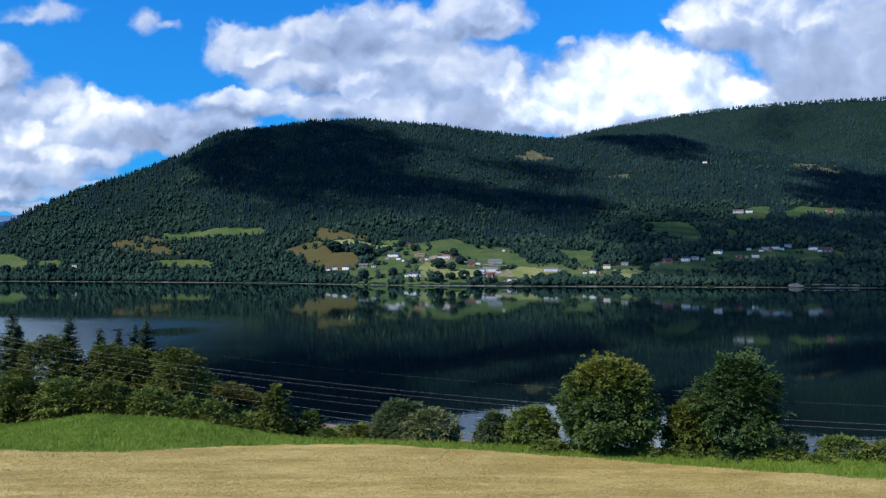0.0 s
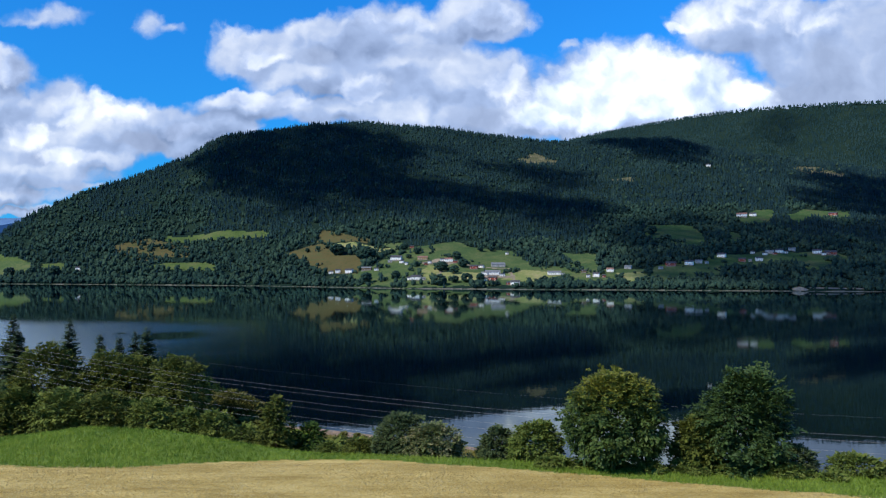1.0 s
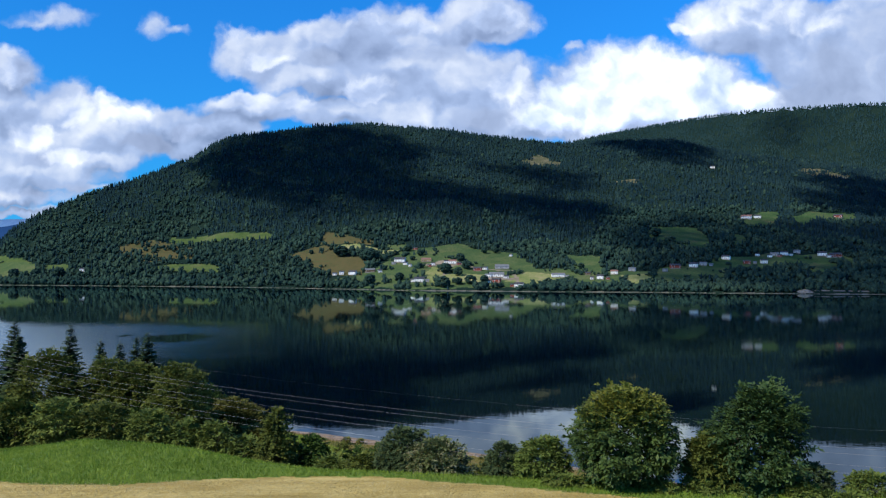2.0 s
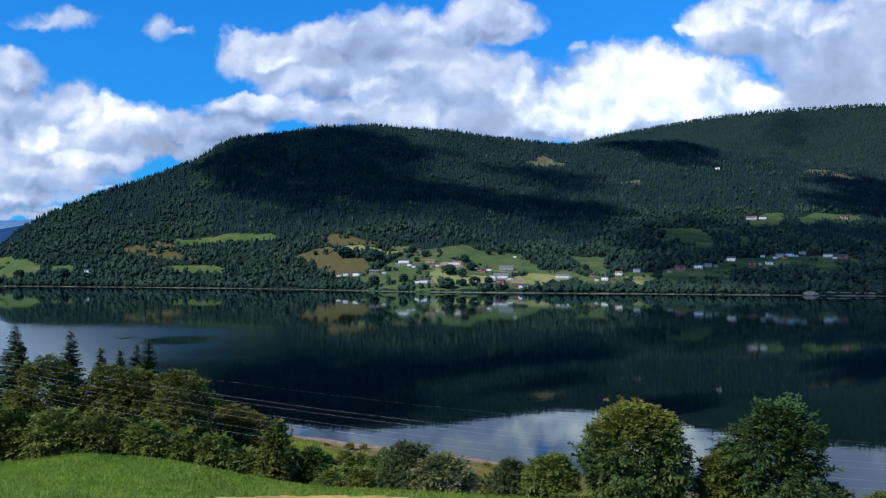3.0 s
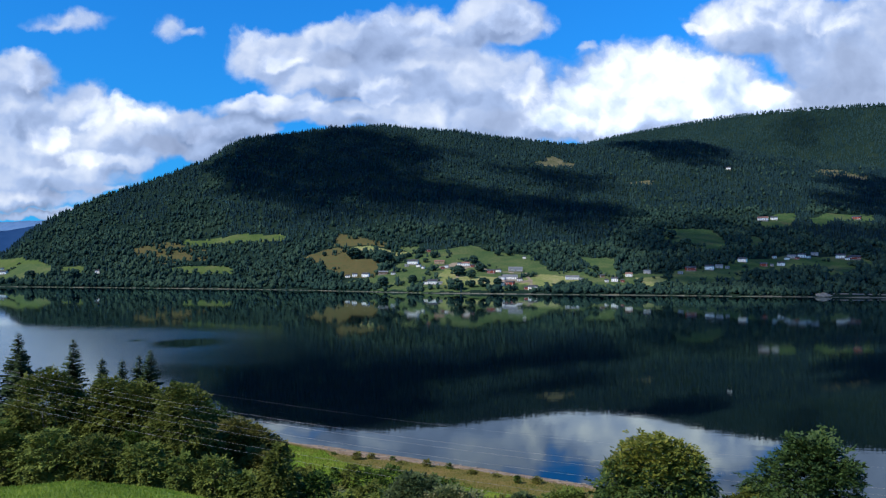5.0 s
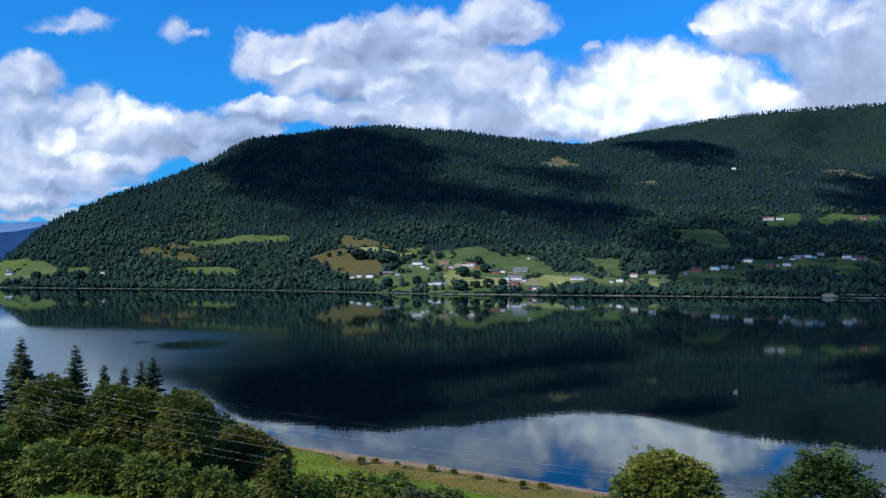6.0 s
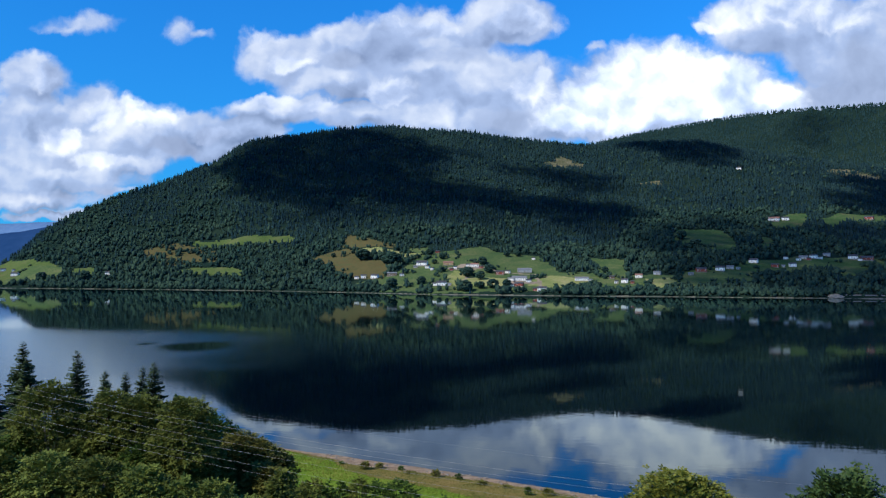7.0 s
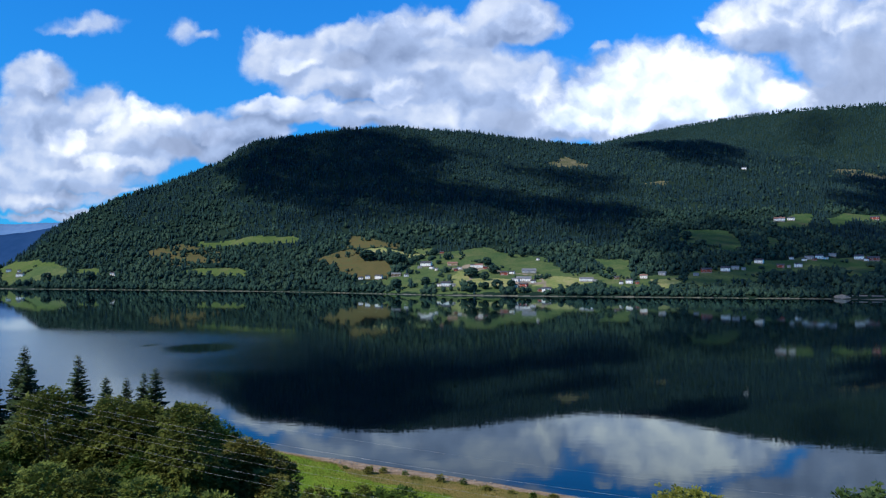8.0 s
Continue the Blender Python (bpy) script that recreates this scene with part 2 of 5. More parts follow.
MAT = {
    "stubble": mat("stubble", ((0.2548, 0.1746, 0.0397), (0.4312, 0.3201, 0.0907), (0.6076, 0.4753, 0.1814)), (0.8, 9.0), bump=0.14, bump_scale=5, stretch=(0.22, 1.1, 1), plain_fine=True),
    "verge": mat("verge_soil", ((0.09, 0.14, 0.015), (0.14, 0.21, 0.025)), (0.4, 5.0), bump=0.04),
    "slope": mat("rough_slope", ((0.045, 0.06, 0.014), (0.09, 0.085, 0.024), (0.14, 0.10, 0.045)), (0.10, 1.5), bump=0.05),
    "shore_grass": mat("shore_grass", ((0.0786, 0.1495, 0.0104), (0.1430, 0.2145, 0.0156), (0.2145, 0.2145, 0.0390)), (0.10, 1.2), bump=0.04, spec=0.1),
    "beach": mat("beach", ((0.1294, 0.0882, 0.0478), (0.2444, 0.1654, 0.0956), (0.4169, 0.3001, 0.1913)), (0.5, 4.0), bump=0.05),
    "lake_bed": mat("lake_bed", ((0.02, 0.025, 0.02), (0.04, 0.04, 0.03)), (0.2, 2.0)),
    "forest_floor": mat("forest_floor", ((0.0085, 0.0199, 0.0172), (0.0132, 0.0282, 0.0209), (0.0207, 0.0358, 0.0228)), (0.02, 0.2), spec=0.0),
    "far_beach": mat("far_beach", ((0.045, 0.05, 0.035), (0.11, 0.105, 0.08), (0.22, 0.20, 0.16)), (0.02, 0.3)),
    "green": mat("meadow_green", ((0.0376, 0.0743, 0.0316), (0.0665, 0.1036, 0.0396), (0.1230, 0.1352, 0.0595)), (0.025, 0.3), spec=0.0),
    "lime": mat("meadow_lime", ((0.1061, 0.1585, 0.0463), (0.1970, 0.2135, 0.0799), (0.3333, 0.2754, 0.1474)), (0.022, 0.3), spec=0.0),
    "deep": mat("meadow_deep", ((0.0331, 0.0698, 0.0264), (0.0573, 0.0990, 0.0363), (0.1085, 0.1013, 0.0528)), (0.02, 0.25), spec=0.0),
    "pale": mat("meadow_mown", ((0.1260, 0.1470, 0.0473), (0.1995, 0.2100, 0.0735), (0.2625, 0.2467, 0.0945)), (0.02, 0.25), spec=0.0),
    "yard": mat("yard", ((0.1440, 0.1320, 0.0900), (0.2400, 0.1980, 0.1440), (0.3120, 0.2400, 0.1860)), (0.05, 0.5), spec=0.0),
    "fresh": mat("meadow_fresh", ((0.0470, 0.0802, 0.0243), (0.0757, 0.1113, 0.0348), (0.1111, 0.1180, 0.0523)), (0.03, 0.3), spec=0.0),
    "cleared": mat("cleared_ground", ((0.0406, 0.0646, 0.0274), (0.1014, 0.0976, 0.0533), (0.2028, 0.1795, 0.1141)), (0.03, 0.3), spec=0.0),
    "dry_grass": mat("dry_grass", ((0.0760, 0.0946, 0.0168), (0.1656, 0.1324, 0.0336), (0.2346, 0.1576, 0.0540)), (0.14, 1.2), bump=0.05, spec=0.1),
    "brown": mat("heath", ((0.0399, 0.0675, 0.0268), (0.1020, 0.0811, 0.0357), (0.0604, 0.0883, 0.0357)), (0.03, 0.22), spec=0.0),
    # far woods: aerial haze is painted into these bluish base colours
    "spruce_hazed": mat("spruce_hazed", ((0.0092, 0.0244, 0.0322), (0.0152, 0.0359, 0.0396), (0.0248, 0.0506, 0.0469)), (0.008, 0.05), island=0.16, spec=0.0),
    "broadleaf_hazed": mat("broadleaf_hazed", ((0.0141, 0.0338, 0.0301), (0.0244, 0.0498, 0.0376), (0.0423, 0.0733, 0.0470)), (0.010, 0.15), island=0.36, spec=0.0),
    # higher hill: spruce again, paler, with more haze in the colour
    "upland_hazed": mat("upland_hazed", ((0.0127, 0.0323, 0.0340), (0.0187, 0.0433, 0.0425), (0.0272, 0.0544, 0.0493)), (0.006, 0.04), island=0.14, spec=0.0),
    "leaf_maple": mat("leaf_maple", ((0.0238, 0.0504, 0.0120), (0.0432, 0.0777, 0.0160), (0.0864, 0.1239, 0.0240)), (0.35, 3.0), rough=0.62, island=0.25, translucent=0.14, spec=0.22),
    # crown-top leaves: yellowish young growth plus sunlight put into the colour
    "leaf_young_lit": mat("leaf_young_lit", ((0.0780, 0.1012, 0.0140), (0.1320, 0.1472, 0.0200), (0.2160, 0.2070, 0.0320)), (0.35, 3.0), rough=0.62, island=0.25, translucent=0.14, spec=0.22),
    "leaf_dark": mat("leaf_dark", ((0.0242, 0.0550, 0.0110), (0.0462, 0.0858, 0.0143), (0.0814, 0.1298, 0.0198)), (0.35, 3.0), rough=0.75, island=0.25, translucent=0.14, spec=0.12),
    "leaf_deep": mat("leaf_deep", ((0.0196, 0.0437, 0.0122), (0.0356, 0.0685, 0.0168), (0.0690, 0.1093, 0.0245)), (0.35, 3.0), rough=0.62, island=0.25, translucent=0.14, spec=0.22),
    "leaf_olive": mat("leaf_olive", ((0.0507, 0.0680, 0.0143), (0.0905, 0.1098, 0.0195), (0.1473, 0.1625, 0.0312)), (0.3, 2.5), rough=0.75, island=0.25, translucent=0.14, spec=0.12),
    # olive leaf again, brightened: sunlight on the grove edge painted into its colour
    "leaf_olive_lit": mat("leaf_olive_lit", ((0.0712, 0.0990, 0.0221), (0.1269, 0.1597, 0.0302), (0.2066, 0.2364, 0.0484)), (0.3, 2.5), rough=0.75, island=0.25, translucent=0.14, spec=0.12),
    "leaf_lime": mat("leaf_lime", ((0.0605, 0.0920, 0.0170), (0.1045, 0.1404, 0.0272), (0.1540, 0.1791, 0.0408)), (0.4, 3.0), rough=0.75, island=0.25, translucent=0.14, spec=0.12),
    "leaf_grey": mat("leaf_grey", ((0.0364, 0.0616, 0.0210), (0.0644, 0.0896, 0.0336), (0.0952, 0.1176, 0.0476)), (0.4, 3.0), rough=0.75, island=0.25, translucent=0.14, spec=0.12),
    "leaf_russet": mat("leaf_russet", ((0.0700, 0.0775, 0.0175), (0.1187, 0.1200, 0.0263), (0.1688, 0.1575, 0.0375)), (0.4, 3.0), rough=0.75, island=0.25, translucent=0.14, spec=0.12),
    "leaf_bloom": mat("leaf_bloom", ((0.0713, 0.1010, 0.0297), (0.1307, 0.1544, 0.0495), (0.3564, 0.3208, 0.1683)), (0.5, 5.0), rough=0.7, island=0.35, translucent=0.3),
    "needle": mat("needle", ((0.016, 0.032, 0.010), (0.028, 0.050, 0.014), (0.050, 0.076, 0.020)), (0.3, 2.0), rough=0.7, island=0.3, spec=0.2),
    "bark": mat("bark", ((0.05, 0.035, 0.025), (0.10, 0.08, 0.06)), (1.0, 9.0), bump=0.02, stretch=(1, 1, 0.2)),
    "birch": mat("birch_bark", ((0.10, 0.09, 0.08), (0.45, 0.43, 0.40)), (1.0, 6.0), bump=0.01),
    "grass": mat("grass_blade", ((0.12, 0.19, 0.018), (0.18, 0.27, 0.028), (0.28, 0.36, 0.048)), (0.15, 1.2), rough=0.7, island=0.3, translucent=0.35),
    "sedge": mat("sedge_blade", ((0.0900, 0.1100, 0.0175), (0.1500, 0.1512, 0.0275), (0.2250, 0.1787, 0.0500)), (0.10, 1.0), rough=0.8, island=0.3, translucent=0.25, spec=0.1),
    "shore_blade": mat("shore_blade", ((0.0878, 0.1688, 0.0135), (0.1485, 0.2430, 0.0216), (0.2295, 0.2700, 0.0473)), (0.10, 1.0), rough=0.8, island=0.25, translucent=0.25, spec=0.1),
    "stalk": mat("stubble_stalk", ((0.3300, 0.2484, 0.0880), (0.4840, 0.3888, 0.1650), (0.6160, 0.5184, 0.2640)), (0.3, 3.0), rough=0.8, island=0.3, translucent=0.45),
    "rock": mat("rock", ((0.10, 0.09, 0.075), (0.20, 0.18, 0.15), (0.30, 0.27, 0.23)), (0.6, 5.0), bump=0.04),
    "cable": mat("cable", ((0.26, 0.26, 0.26), (0.36, 0.36, 0.36)), (0.5, 4.0), rough=0.6, metallic=0.3),
    "asphalt": mat("asphalt", ((0.10, 0.10, 0.095), (0.16, 0.155, 0.145)), (0.05, 0.6)),
    "wall_white": mat("paint_white", ((0.7392, 0.7150, 0.6572), (0.8960, 0.8690, 0.8056)), (0.3, 3.0), rough=0.7),
    "wall_red": mat("paint_red", ((0.20, 0.035, 0.025), (0.30, 0.055, 0.035)), (0.3, 3.0), rough=0.8),
    "wall_grey": mat("paint_grey", ((0.28, 0.28, 0.27), (0.40, 0.40, 0.39)), (0.3, 3.0), rough=0.8),
    "wall_ochre": mat("paint_ochre", ((0.42, 0.26, 0.12), (0.55, 0.36, 0.18)), (0.3, 3.0), rough=0.8),
    "wall_brown": mat("paint_brown", ((0.08, 0.05, 0.03), (0.14, 0.09, 0.055)), (0.3, 3.0), rough=0.8),
    "roof_grey": mat("roof_slate", ((0.10, 0.10, 0.11), (0.20, 0.20, 0.21)), (0.4, 3.0), rough=0.7),
    "roof_red": mat("roof_clay", ((0.20, 0.10, 0.075), (0.30, 0.16, 0.12)), (0.4, 3.0), rough=0.8),
    "roof_dark": mat("roof_dark", ((0.035, 0.035, 0.04), (0.07, 0.07, 0.075)), (0.4, 3.0), rough=0.6),
    "roof_pale": mat("roof_metal", ((0.12, 0.125, 0.13), (0.20, 0.21, 0.215)), (0.4, 3.0), rough=0.45),
    "glass_dark": mat("window_pane", ((0.02, 0.025, 0.03), (0.04, 0.045, 0.05)), (0.5, 3.0), rough=0.1, spec=0.6),
    "cloud": mat("cloud_vapour", ((0.75, 0.75, 0.76), (0.85, 0.85, 0.86)), (0.004, 0.03), rough=1.0, spec=0.0),
    # the blue of both ranges is distance haze painted as base colour
    "far_range": mat("far_range", ((0.012, 0.042, 0.110), (0.020, 0.056, 0.135)), (0.002, 0.02), spec=0.0),
    "farther_range": mat("farther_range", ((0.07, 0.15, 0.29), (0.12, 0.21, 0.35)), (0.002, 0.02), spec=0.0),
}


def water_material():
    """Calm, deep, peaty lake water: a dark body under a clear mirror, stirred by faint ripples."""
    m = bpy.data.materials.new("lake_water")
    m.use_nodes = True
    nodes, links = m.node_tree.nodes, m.node_tree.links
    nodes.remove(nodes["Principled BSDF"])
    body, mirror, mix = nodes.new("ShaderNodeBsdfDiffuse"), nodes.new("ShaderNodeBsdfGlossy"), nodes.new("ShaderNodeMixShader")
    body.inputs["Color"].default_value = (0.0005, 0.0018, 0.0036, 1)
    mirror.inputs["Color"].default_value = (0.84, 0.97, 1.0, 1)
    edge = nodes.new("ShaderNodeFresnel")
    edge.inputs["IOR"].default_value = 1.43
    links.new(edge.outputs[0], mix.inputs[0])
    links.new(body.outputs[0], mix.inputs[1])
    links.new(mirror.outputs[0], mix.inputs[2])
    links.new(mix.outputs[0], nodes["Material Output"].inputs[0])
    coord = nodes.new("ShaderNodeTexCoord").outputs["Object"]

    def ripple(scale, detail, stretch):
        mp = nodes.new("ShaderNodeMapping")
        mp.inputs["Scale"].default_value = stretch
        links.new(coord, mp.inputs[0])
        n = nodes.new("ShaderNodeTexNoise")
        n.inputs["Scale"].default_value, n.inputs["Detail"].default_value = scale, detail
        links.new(mp.outputs[0], n.inputs["Vector"])
        return n.outputs["Fac"]
    # breeze: long streaks where the mirror is a little duller
    breeze = nodes.new("ShaderNodeMapRange")
    links.new(ripple(0.02, 4, (0.25, 1.0, 1)), breeze.inputs[0])
    for sock, value in zip(breeze.inputs[1:5], (0.55, 0.80, 0.025, 0.06)):
        sock.default_value = value
    # a patch of light wind on the western water
    place = nodes.new("ShaderNodeSeparateXYZ")
    stirred = nodes.new("ShaderNodeVectorMath")
    stirred.operation = "MULTIPLY_ADD"
    soft = nodes.new("ShaderNodeTexNoise")
    soft.inputs["Scale"].default_value, soft.inputs["Detail"].default_value = 0.012, 4
    links.new(coord, soft.inputs["Vector"])
    links.new(soft.outputs["Color"], stirred.inputs[0])
    stirred.inputs[1].default_value = (140, 60, 0)
    links.new(coord, stirred.inputs[2])
    links.new(stirred.outputs[0], place.inputs[0])

    def fade(value, a, b, hi):
        n = nodes.new("ShaderNodeMapRange")
        n.interpolation_type = "SMOOTHSTEP"
        links.new(value, n.inputs[0])
        for sock, number in zip(n.inputs[1:5], (a, b, 0.0, hi)):
            sock.default_value = number
        return n.outputs[0]

    def combine(op, a, b):
        n = nodes.new("ShaderNodeMath")
        n.operation = op
        links.new(a, n.inputs[0])
        links.new(b, n.inputs[1])
        return n.outputs[0]
    wind = combine("MULTIPLY", fade(place.outputs[0], 10, -110, 1.0), fade(place.outputs[1], 585, 500, 0.13))
    # sheltered, glassy water over two weed beds
    calm = None
    for cx, cy, rx, ry in ((-157, 419, 21, 25), (-192, 430, 5, 5)):
        away = nodes.new("ShaderNodeVectorMath")
        away.operation = "SUBTRACT"
        ruffle = nodes.new("ShaderNodeVectorMath")
        ruffle.operation = "MULTIPLY_ADD"
        curl = nodes.new("ShaderNodeTexNoise")
        curl.inputs["Scale"].default_value, curl.inputs["Detail"].default_value = 0.06, 3
        links.new(coord, curl.inputs["Vector"])
        links.new(curl.outputs["Color"], ruffle.inputs[0])
        ruffle.inputs[1].default_value = (14, 14, 0)
        links.new(coord, ruffle.inputs[2])
        links.new(ruffle.outputs[0], away.inputs[0])
        away.inputs[1].default_value = (cx + 7, cy + 7, 0)
        squash = nodes.new("ShaderNodeVectorMath")
        squash.operation = "MULTIPLY"
        links.new(away.outputs[0], squash.inputs[0])
        squash.inputs[1].default_value = (1 / rx, 1 / ry, 0)
        dist = nodes.new("ShaderNodeVectorMath")
        dist.operation = "LENGTH"
        links.new(squash.outputs[0], dist.inputs[0])
        open_water = fade(dist.outputs[1], 0.45, 1.2, 1.0)
        calm = open_water if calm is None else combine("MULTIPLY", calm, open_water)
    wind = combine("MULTIPLY", wind, calm)
    rough = combine("ADD", combine("ADD", breeze.outputs[0], wind), combine("MULTIPLY", fade(place.outputs[1], 1000, 620, 0.016), fade(place.outputs[1], 250, 440, 1.0)))
    links.new(rough, mirror.inputs["Roughness"])
    bump = nodes.new("ShaderNodeBump")
    bump.inputs["Strength"].default_value, bump.inputs["Distance"].default_value = 1.0, 0.006
    links.new(ripple(0.35, 3, (0.5, 1.0, 1)), bump.inputs["Height"])
    links.new(bump.outputs[0], mirror.inputs["Normal"])
    links.new(bump.outputs[0], edge.inputs["Normal"])
    return m


MAT["water"] = water_material()


def thin_cloud(density):
    """Vapour so thin that part of the sun comes through."""
    m = MAT["cloud"].copy()
    m.name = "cloud_thin"
    nodes, links = m.node_tree.nodes, m.node_tree.links
    clear, mix = nodes.new("ShaderNodeBsdfTransparent"), nodes.new("ShaderNodeMixShader")
    mix.inputs[0].default_value = density
    links.new(clear.outputs[0], mix.inputs[1])
    links.new(nodes["Principled BSDF"].outputs[0], mix.inputs[2])
    links.new(mix.outputs[0], nodes["Material Output"].inputs[0])
    return m


MAT["cloud_thin"], MAT["cloud_soft"], MAT["cloud_core"] = thin_cloud(0.30), thin_cloud(0.14), thin_cloud(0.46)

# ---- the lie of the land (metres, lake level z = 0) ----
# The far side is described by bearing u = x / (y - 10) and depth w = y - 10: shore, crest and crest height.
BEARING = (-1.2, -0.72, -0.66, -0.593, -0.512, -0.431, -0.358, -0.326, -0.302, -0.246, -0.19, -0.11, -0.05, 0.0, 0.045, 0.092, 0.138, 0.169, 0.2, 0.253, 0.314, 0.359, 0.412, 0.464, 0.552, 0.7, 1.2)
CREST_W = (1560, 1600, 1660, 1750, 1860, 1990, 2090, 2130, 2160, 2230, 2280, 2310, 2320, 2320, 2330, 2330, 2330, 2330, 2330, 2310, 2290, 2280, 2270, 2250, 2220, 2150, 2000)
CREST_V = (-0.02, -0.018, 0.004, 0.058, 0.094, 0.119, 0.145, 0.168, 0.176, 0.182, 0.19, 0.193, 0.187, 0.185, 0.177, 0.172, 0.166, 0.1655, 0.167, 0.17, 0.17, 0.16, 0.15, 0.144, 0.132, 0.115, 0.09)
SHORE_U = (-1.2, -0.66, -0.45, -0.27, -0.05, 0.12, 0.32, 0.55, 1.2)
SHORE_W = (1520, 1350, 1290, 1225, 1095, 1060, 1026, 985, 900)


def fbm(x, y, scale, octaves=4, seed=0):
    """Smooth value noise over plan coordinates, about -1 to 1."""
    total, amp = np.zeros(np.broadcast(x, y).shape), 0.5
    for k in range(octaves):
        fx, fy = np.asarray(x) / scale + 37.1 * (k + seed), np.asarray(y) / scale + 17.7 * (k - seed)
        ix, iy = np.floor(fx), np.floor(fy)
        tx, ty = fx - ix, fy - iy
        tx, ty = tx * tx * (3 - 2 * tx), ty * ty * (3 - 2 * ty)

        def cell(a, b):
            h = np.sin(a * 127.1 + b * 311.7 + 13.7 * k) * 43758.5453
            return (h - np.floor(h)) * 2 - 1
        total = total + amp * ((cell(ix, iy) * (1 - tx) + cell(ix + 1, iy) * tx) * (1 - ty) + (cell(ix, iy + 1) * (1 - tx) + cell(ix + 1, iy + 1) * tx) * ty)
        scale, amp = scale / 2.03, amp / 2
    return total


def smooth(u, knots, values):
    """Interpolation with its corners softened."""
    return sum(np.interp(u + d, knots, values) for d in (-0.014, -0.007, 0, 0.007, 0.014)) / 5


def far_shore(u):
    x = u * 1100
    return smooth(u, SHORE_U, SHORE_W) + 5 * fbm(x, 0 * x, 90, 3, 5)


def far_height(u, w):
    """Height of the hillside across the lake."""
    w0, w1 = far_shore(u), smooth(u, BEARING, CREST_W)
    z1 = 48 + smooth(u, BEARING, CREST_V) * w1 - 9
    s = (w - w0) / (w1 - w0)
    c = np.clip(s, 0, 1)
    g = 0.42 * c + 0.58 * c ** 1.7
    x, y = u * w, w + 10
    rough = np.sin(np.pi * np.clip(c * 1.05, 0, 1)) ** 0.7 * np.clip(z1 / 400, 0.05, 1)
    z = 1.4 + (z1 - 1.4) * g + rough * (26 * fbm(x, y, 420, 4, 1) + 7 * fbm(x, y, 60, 2, 2))
    z = np.where(s > 1, z1 * (1 - 0.9 * np.clip(s - 1, 0, 1) ** 1.4), z)
    bank = np.clip((w - w0) / 14, 0, 1)
    return np.where(w < w0, -0.4 - 0.05 * (w0 - w), z * bank)


HILL_U = (0.10, 0.169, 0.222, 0.276, 0.344, 0.427, 0.502, 0.553, 0.7, 1.2)
HILL_V = (0.13, 0.1655, 0.177, 0.1865, 0.199, 0.208, 0.2135, 0.216, 0.222, 0.2)


def hill_crest(u):
    """How far off the top of the second hill lies."""
    return np.interp(u, (0.10, 0.28, 0.36, 0.44, 0.56, 0.7), (3450, 3350, 2950, 2720, 2600, 2560))


def hill_height(u, w):
    """The second, higher hill that stands behind the first one."""
    crest = hill_crest(u)
    z1 = 48 + smooth(u, HILL_U, HILL_V) * crest - 1
    s = (w - crest + np.interp(u, (0.30, 0.46), (1200, 640))) / np.interp(u, (0.30, 0.46), (1200, 640))
    c = np.clip(s, 0, 1)
    x, y = u * w, w + 10
    z = 210 + (z1 - 210) * (np.interp(u, (0.30, 0.46), (0.55, 0.3)) * c + np.interp(u, (0.30, 0.46), (0.45, 0.7)) * c ** 2) + np.sin(np.pi * c) * 26 * fbm(x, y, 500, 4, 3)
    return np.where(s > 1, z1 - 300 * (s - 1), z)


def near_shore(x):
    """The y at which the near bank meets the lake."""
    return np.interp(x, (-700, -120, -60, -42, -28, -11, 4, 18, 30, 90, 200, 700), (330, 222, 200, 191.5, 186, 177.5, 170, 162.5, 156, 118, 75, -20)) + 1.2 * fbm(x, 0 * x, 14, 3, 8)


def brow_line(x):
    """The y at which the mown and grassy top gives way to the rough slope."""
    return np.interp(x, (-200, -60, -39.5, -29, -22.5, -15.5, -9, 4, 20, 34, 60, 200), (72, 67, 64, 61, 59, 55.5, 53, 51.5, 49.5, 46, 40, 10))


def near_height(x, y):
    """The field, its brow and the slope down to the near shore."""
    edge = near_shore(x)
    brow = brow_line(x)
    top = 29.65 + 0.40 * np.exp(-((x + 21) / 11) ** 2 - ((y - 60) / 6) ** 2) - 0.004 * np.clip(x, 0, 60) + 0.25 * fbm(x, y, 30, 3, 4)
    top = top - 0.02 * np.clip(y - 30, -400, 30)
    top = top - 0.15 * np.clip(-30 - x, 0, 60) * np.clip((y - 50) / 12, 0, 1)
    d = y - brow
    flat = np.clip(edge - 34 - brow, 5, None)
    s = np.clip(d / flat, 0, 1)
    slope = top + (3.4 - top) * (1 - (1 - s) ** 1.25) + 0.5 * fbm(x, y, 18, 3, 6) * np.clip(d / 10, 0, 1) * (1 - s)
    r = np.clip((edge - y) / 34, 0, 1)
    low = 3.4 * r ** 0.8 + 0.12 * fbm(x, y, 5, 3, 9)
    z = np.where(d < 0, top, np.where(s < 1, slope, low))
    return np.where(y > edge, -0.1 - 0.12 * (y - edge), z)


